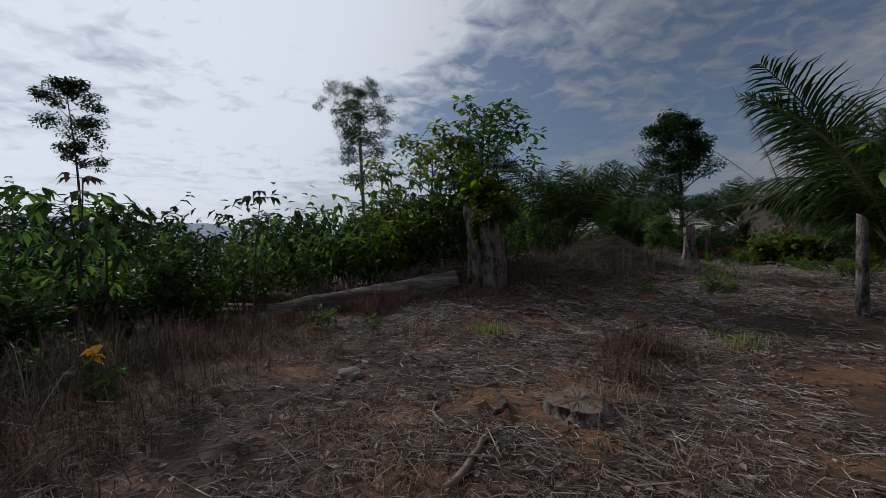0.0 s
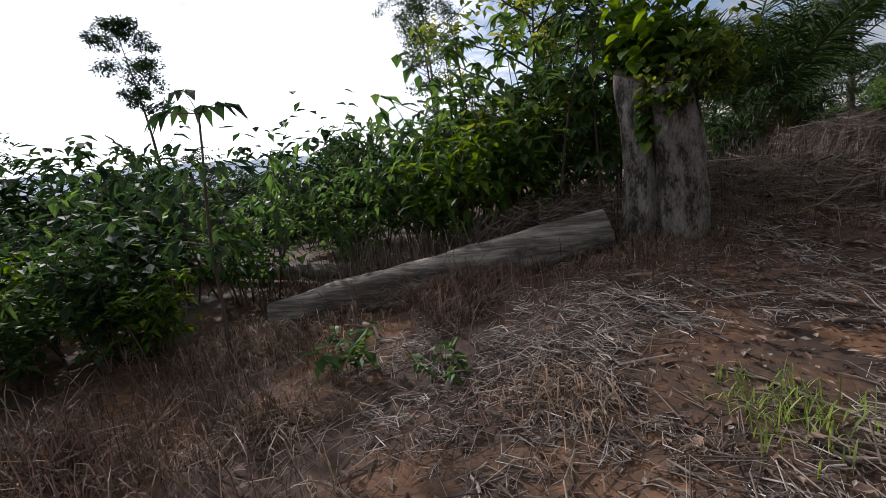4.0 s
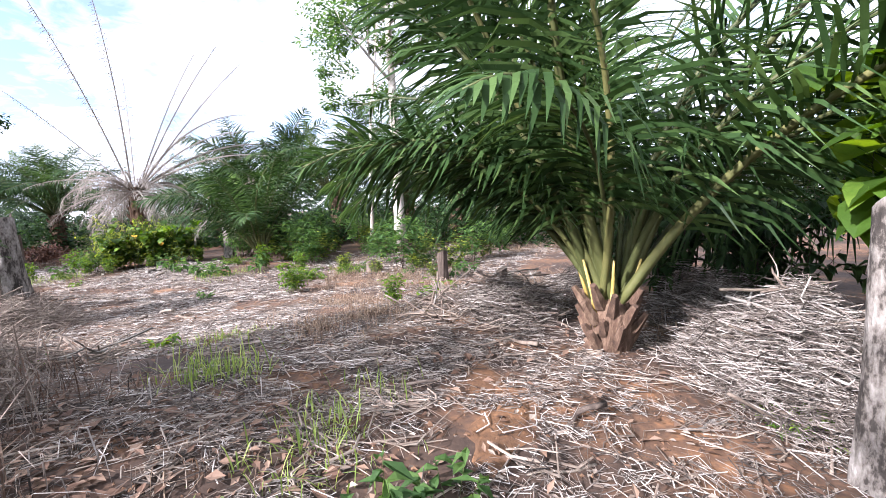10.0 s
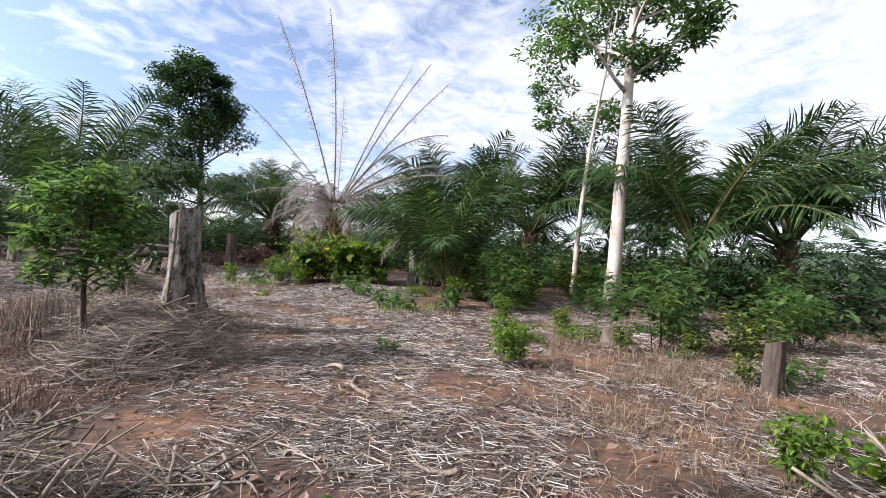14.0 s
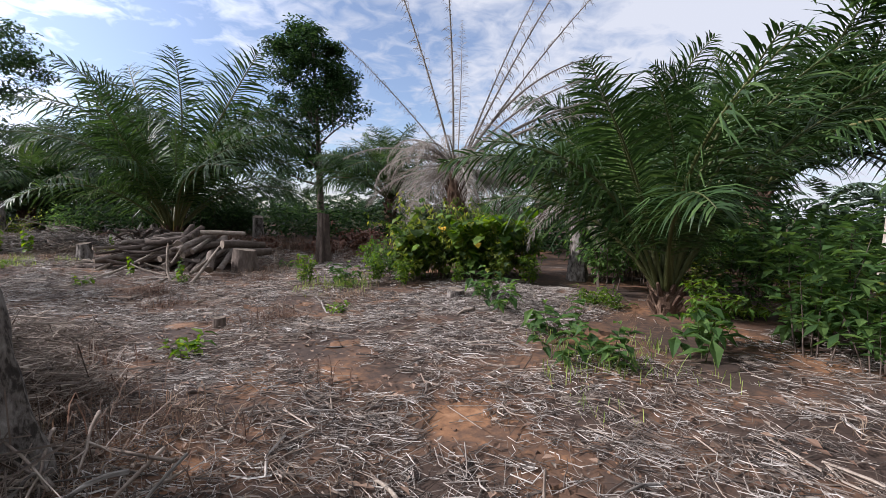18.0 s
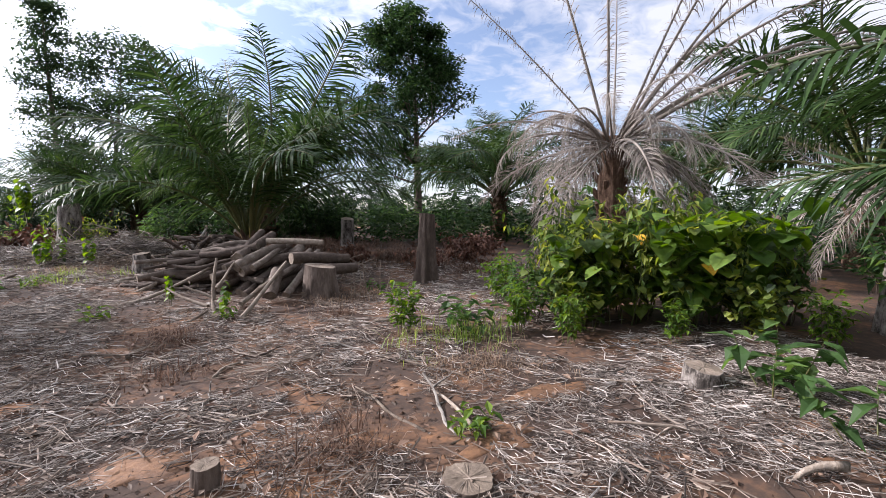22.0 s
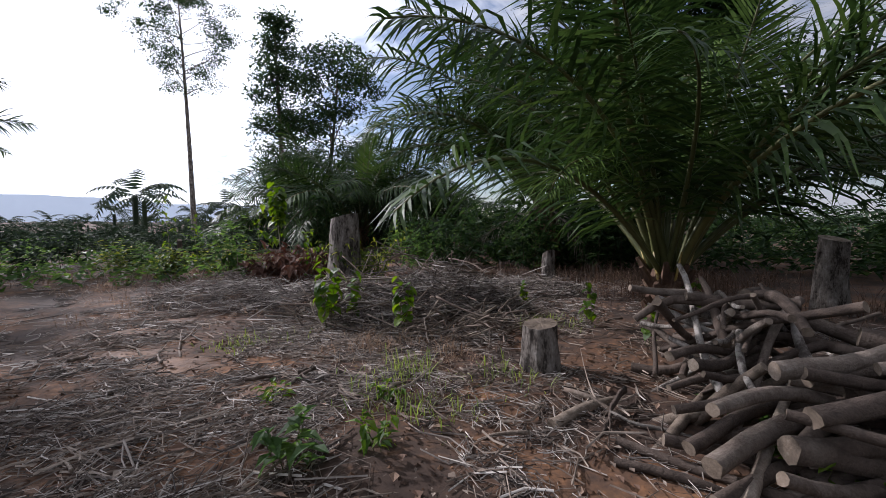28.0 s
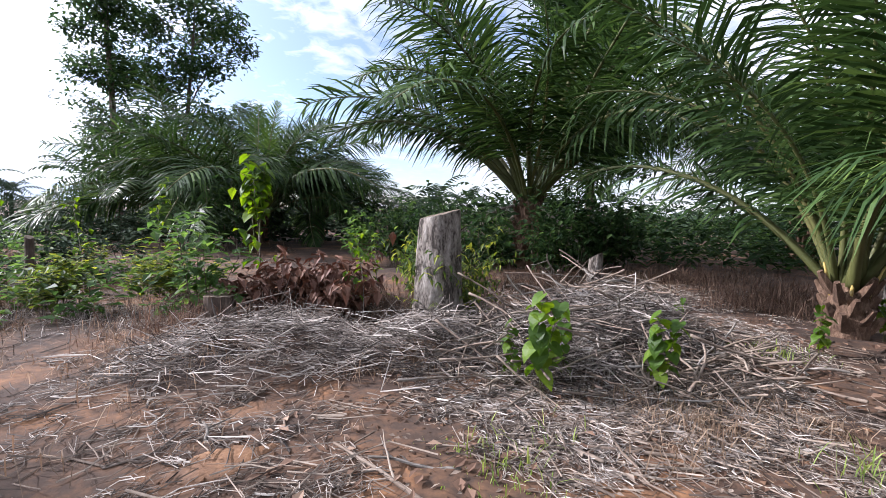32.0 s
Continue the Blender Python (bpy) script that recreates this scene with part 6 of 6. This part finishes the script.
lay_sticks([(10.14, 8.6, 55, 0.7, 0.025), (10.6, 4.1, 148, 1.5, 0.02), (13.2, 3.6, 107, 1.38, 0.03), (7.66, 8.15, 28, 0.4, 0.018), (9.23, 4.35, 143, 0.82, 0.02), (10.45, 9.27, 58, 0.7, 0.032), (10.07, 9.34, 62, 0.3, 0.02), (11.88, 11.14, 73, 0.5, 0.014), (11.56, 9.94, 168, 0.8, 0.014), (11.16, 10.49, 123, 0.35, 0.02), (12.95, 10.16, 169, 0.66, 0.015), (12.57, 9.48, 160, 0.6, 0.015), (10.77, 9.93, 51, 0.3, 0.02), (13.59, 13.5, 3, 1.0, 0.017), (10.59, 13.65, 70, 0.98, 0.02), (13.86, 15.5, 76, 1.23, 0.017)])
lay_sticks([(13.35, 15.6, 108, 0.9, 0.015), (13.9, 16.4, 118, 1.3, 0.014), (11.35, 16.05, 100, 0.35, 0.018), (14.9, 14.2, 150, 1.1, 0.02), (15.3, 15.0, 140, 0.9, 0.014), (13.81, 17.11, 104, 0.74, 0.014), (13.72, 15.47, 77, 1.08, 0.02), (11.61, 16.61, 116, 0.33, 0.013), (14.96, 13.66, 120, 0.4, 0.03), (11.58, 16.71, 121, 0.35, 0.014), (11.82, 16.97, 97, 0.25, 0.012), (13.6, 16.99, 141, 0.9, 0.017), (10.72, 17.45, 170, 0.35, 0.016), (16.2, 18.83, 162, 0.69, 0.014), (11.43, 18.0, 11, 0.4, 0.02), (13.15, 18.19, 126, 0.6, 0.02), (10.92, 18.5, 118, 0.44, 0.013), (13.55, 17.94, 108, 0.4, 0.02), (9.65, 20.05, 160, 0.34, 0.016), (9.17, 22.48, 142, 0.38, 0.02), (11.41, 22.65, 164, 0.53, 0.03)])
lay_sticks([(11.56, 22.1, 169, 0.5, 0.022), (7.39, 23.4, 102, 0.6, 0.015), (7.89, 24.35, 122, 0.61, 0.013), (9.16, 23.45, 1, 0.52, 0.018), (7.71, 24.43, 145, 0.63, 0.018), (7.92, 24.8, 113, 1.06, 0.016), (9.24, 23.44, 9, 0.49, 0.03), (8.76, 23.97, 123, 0.68, 0.013), (9.26, 24.43, 136, 1.5, 0.017), (7.38, 24.27, 25, 0.3, 0.02), (11.4, 22.5, 152, 0.5, 0.035), (9.4, 24.19, 144, 0.8, 0.015), (9.45, 23.53, 9, 0.32, 0.022), (9.94, 23.07, 57, 0.3, 0.03), (9.01, 24.64, 97, 0.56, 0.013), (8.08, 24.88, 150, 0.56, 0.014)])
r2 = random.Random(77)
for k in range(110):
    s = r2.random()
    x = np.interp(s, (0, 0.1, 0.3, 0.45, 0.6, 0.75, 0.85, 1), (0.8, 2.0, 6.0, 9.5, 12.5, 12.8, 10.0, 9.0)) + r2.gauss(0, 1.3)
    y = np.interp(s, (0, 0.1, 0.3, 0.45, 0.6, 0.75, 0.85, 1), (-2.0, 1.5, 4.5, 7.6, 11.5, 16.0, 21.0, 25.5)) + r2.gauss(0, 1.0)
    lay_sticks([(float(x), float(y), r2.uniform(0, 180), r2.uniform(0.25, 0.8), r2.uniform(0.008, 0.018))])


def brush_pile(x, y, rx, ry, h, count, seed, label, size=1.0, fat=1.0):
    """A tangle of cut sticks, each one a part."""
    g = random.Random(seed)
    ob = thing("brush_pile", x, y, None, 0, label, "brush pile", "brush piles")
    base = ground(x, y)
    for k in range(count):
        a, q = g.uniform(0, 6.283), math.sqrt(g.random())
        px, py = rx * q * math.cos(a), ry * q * math.sin(a)
        pz = ground(x + px, y + py) - base + 0.02 + h * (1 - q * q) * g.random()
        ln, r = size * g.uniform(0.4, 1.3), g.uniform(0.22, 0.6) * fat
        m = pose(px, py, pz, g.uniform(0, 360), g.uniform(-30, 30), g.uniform(0, 360)) @ Matrix.Diagonal((ln, r, r, 1))
        part("stick", STICKS[g.choice((0, 2, 4, 6, 8, 10)) if fat > 1 else g.choice((0, 1, 3, 4, 4, 8, 0, 6, 11))], ob, "", m)
    return ob


brush_pile(10.5, 25.8, 1.6, 1.0, 1.0, 280, 1, "heaped tangle of thin cut branches before a stump", 0.75)
brush_pile(9.7, 3.5, 1.0, 0.7, 0.55, 120, 2, "heaped tangle of dead branches beside a palm", 0.8)
brush_pile(7.6, 1.4, 1.1, 0.7, 0.8, 120, 3, "heap of grey dead brushwood beside a palm", 0.8)
brush_pile(9.9, 11.9, 1.1, 0.8, 0.35, 90, 4, "dead branches heaped round the foot of a stump", 0.9)
brush_pile(3.2, 5.2, 1.6, 0.7, 0.45, 110, 5, "dead branches heaped in dry grass on the bank", 0.9)
brush_pile(6.6, 9.0, 1.6, 1.0, 0.5, 90, 7, "dead branches heaped in dry grass on the bank", 0.9)
brush_pile(10.2, 4.2, 0.9, 0.6, 0.35, 80, 8, "heaped tangle of dead branches beside a palm", 0.8)
brush_pile(7.2, 7.75, 1.1, 0.7, 0.16, 130, 11, "grey dead branches lying in dry litter", 0.9)
brush_pile(9.6, 4.4, 0.9, 0.5, 0.3, 90, 12, "heaped tangle of dead branches beside a palm", 0.8)
brush_pile(10.9, 24.6, 1.0, 0.5, 0.25, 110, 13, "tangle of thin cut branches before a stump", 0.8)
brush_pile(0.0, 4.6, 1.6, 0.5, 0.4, 70, 9, "dead branches behind a fallen log", 0.9)
brush_pile(14.6, 20.3, 0.6, 0.5, 0.5, 50, 10, "broken upright twigs beside the log pile", 0.6)

# a pale stone-shaped lump that stands for a flat wood chunk, and small clods
def stone(x, y, r, seed, label):
    bm = bmesh.new()
    bmesh.ops.create_icosphere(bm, subdivisions=3, radius=r)
    for v in bm.verts:
        v.co *= 1 + 0.35 * noise.noise(v.co * (1.6 / r) + Vector((seed, 0, 0)))
        v.co.z *= 0.4
    me = bpy.data.meshes.new("stone")
    bm.to_mesh(me)
    bm.free()
    me.materials.append(M["stone"])
    ob = tagged(new("stone", me), label, "stone")
    ob.location = (x, y, ground(x, y) + r * 0.15)


stone(-0.37, 0.3, 0.14, 3, "pale flattened lump standing for a wood chunk in dry litter")
stump(1.58, -0.80, 0.10, 0.26, 24, "very low grey root mound half buried in litter", 1.2, "stump_bark", 0.05, 5, lobes=0.4)


# ==== the far plantation ====
def far_palms(name, count, near, far, a0, a1, seed, label, size=4.2, lift=0.0):
    """Crowns of distant oil palms, in one mesh."""
    g = random.Random(seed)
    V, F = [], []
    for _ in range(count):
        a, d = radians(g.uniform(a0, a1)), near + (far - near) * g.random() ** 0.8
        x, y = 9 - math.sin(a) * d, 14 + math.cos(a) * d
        z = ground(x, y)
        hub = Vector((x, y, z + lift + g.uniform(1.2, 3.2)))
        tube(V, F, [(x, y, z - 0.3), hub], [0.3, 0.22], 5, False)
        for k in range(12):
            yaw, e = k * 2.39996 + g.uniform(-0.2, 0.2), radians(g.uniform(5, 82))
            p, ln = hub.copy(), size * g.uniform(0.7, 1.05)
            hd = Vector((math.cos(yaw), math.sin(yaw), 0))
            sd = Vector((-hd.y, hd.x, 0))
            prev = p
            for j in range(6):
                ee = e - j * 0.30
                q = prev + (hd * math.cos(ee) + Vector((0, 0, math.sin(ee)))) * (ln / 6)
                if j:
                    for sg in (1, -1):
                        for half in (0, 0.5):
                            c = prev.lerp(q, half)
                            w = ln * 0.2 * math.sin(math.pi * (j + half + 0.3) / 6.6)
                            b = len(V)
                            V.extend((tuple(c), tuple(c + (q - prev) * 0.42), tuple(c + sd * (sg * w) + (q - prev) * 0.7 - Vector((0, 0, w * 0.5)))))
                            F.append((b, b + 1, b + 2))
                prev = q
    return tagged(new(name, mesh_of(name, V, F, M["far_leaf"])), label, "palm plantation", kind="stuff")


far_palms("far_plantation", 240, 52, 210, -20, 75, 1, "distant rows of oil palms along the horizon", 5.0, 2.6)
far_palms("far_plantation", 90, 42, 110, -75, -20, 2, "distant oil palms behind the clearing")
far_palms("far_plantation", 80, 30, 90, -140, -75, 3, "distant oil palms behind the undergrowth")
far_palms("far_plantation", 70, 40, 120, 75, 220, 4, "distant oil palms around the clearing")


def ridge(a0, a1, dist, height, seed):
    """A low hill-shaped band on the horizon, its haze put into colour and glow."""
    V, F, n = [], [], 60
    for k in range(n + 1):
        a = radians(a0 + (a1 - a0) * k / n)
        x, y = 9 - math.sin(a) * dist, 14 + math.cos(a) * dist
        h = height * (0.55 + 0.45 * smooth01(0, 0.5, k / n)) * (1 + 0.18 * noise.noise((k * 0.13, seed, 0)) + 0.06 * noise.noise((k * 0.6, seed, 3)))
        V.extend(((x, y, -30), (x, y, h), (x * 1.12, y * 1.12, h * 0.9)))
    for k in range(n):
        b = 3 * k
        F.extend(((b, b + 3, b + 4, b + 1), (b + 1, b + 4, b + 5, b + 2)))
    tagged(new("backdrop", mesh_of("backdrop", V, F, M["haze"], True)), "low blue-grey hazy band on the horizon, glowing faintly", "hills", kind="structure")


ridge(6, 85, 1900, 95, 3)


def thicket(name, bands, label, seed, leaf, material, height):
    """Far undergrowth as a mass of leaves, in bands of bearing and distance about the clearing's middle."""
    g = np.random.default_rng(seed)
    V, F = [], []
    r = random.Random(seed)
    for a0, a1, d0, d1, clumps, per in bands:
        for _ in range(clumps):
            a, d = radians(r.uniform(a0, a1)), r.uniform(d0, d1)
            x, y = 9 - math.sin(a) * d, 14 + math.cos(a) * d
            z = ground(x, y)
            hh, rr = height * r.uniform(0.5, 1.25), r.uniform(0.7, 1.8)
            for _ in range(per):
                o = rand_dir(r, -0.1, 1.0)
                q = r.random() ** 0.4
                p = Vector((x + o.x * rr * q, y + o.y * rr * q, z + abs(o.z) * hh * q + 0.1))
                ld = rand_dir(r, -0.7, 0.3)
                s = leaf * r.uniform(0.6, 1.3)
                leaf_small(V, F, p, ld, Vector((0, 0, 1)) + rand_dir(r) * 0.5, s, s * 0.45)
    return tagged(new(name, mesh_of(name, V, F, M[material])), label, "undergrowth", kind="stuff")


thicket("undergrowth", [(-150, -58, 15.5, 22, 120, 85), (-60, -12, 18, 27, 90, 85), (-150, -20, 22, 40, 140, 75)], "dense green undergrowth behind the clearing", 1, 0.32, "leaf_dark", 2.2)
thicket("undergrowth", [(10, 62, 16, 46, 190, 70)], "low green weeds in the open clearing", 4, 0.24, "leaf", 0.5)
thicket("undergrowth", [(-14, 30, 26, 45, 110, 110), (30, 75, 34, 60, 100, 90), (62, 110, 13, 26, 130, 120)], "green undergrowth at the edge of the clearing", 2, 0.34, "far_leaf", 1.1)
thicket("undergrowth", [(100, 215, 22, 38, 130, 90)], "green undergrowth around the clearing", 3, 0.4, "leaf_dark", 2.4)
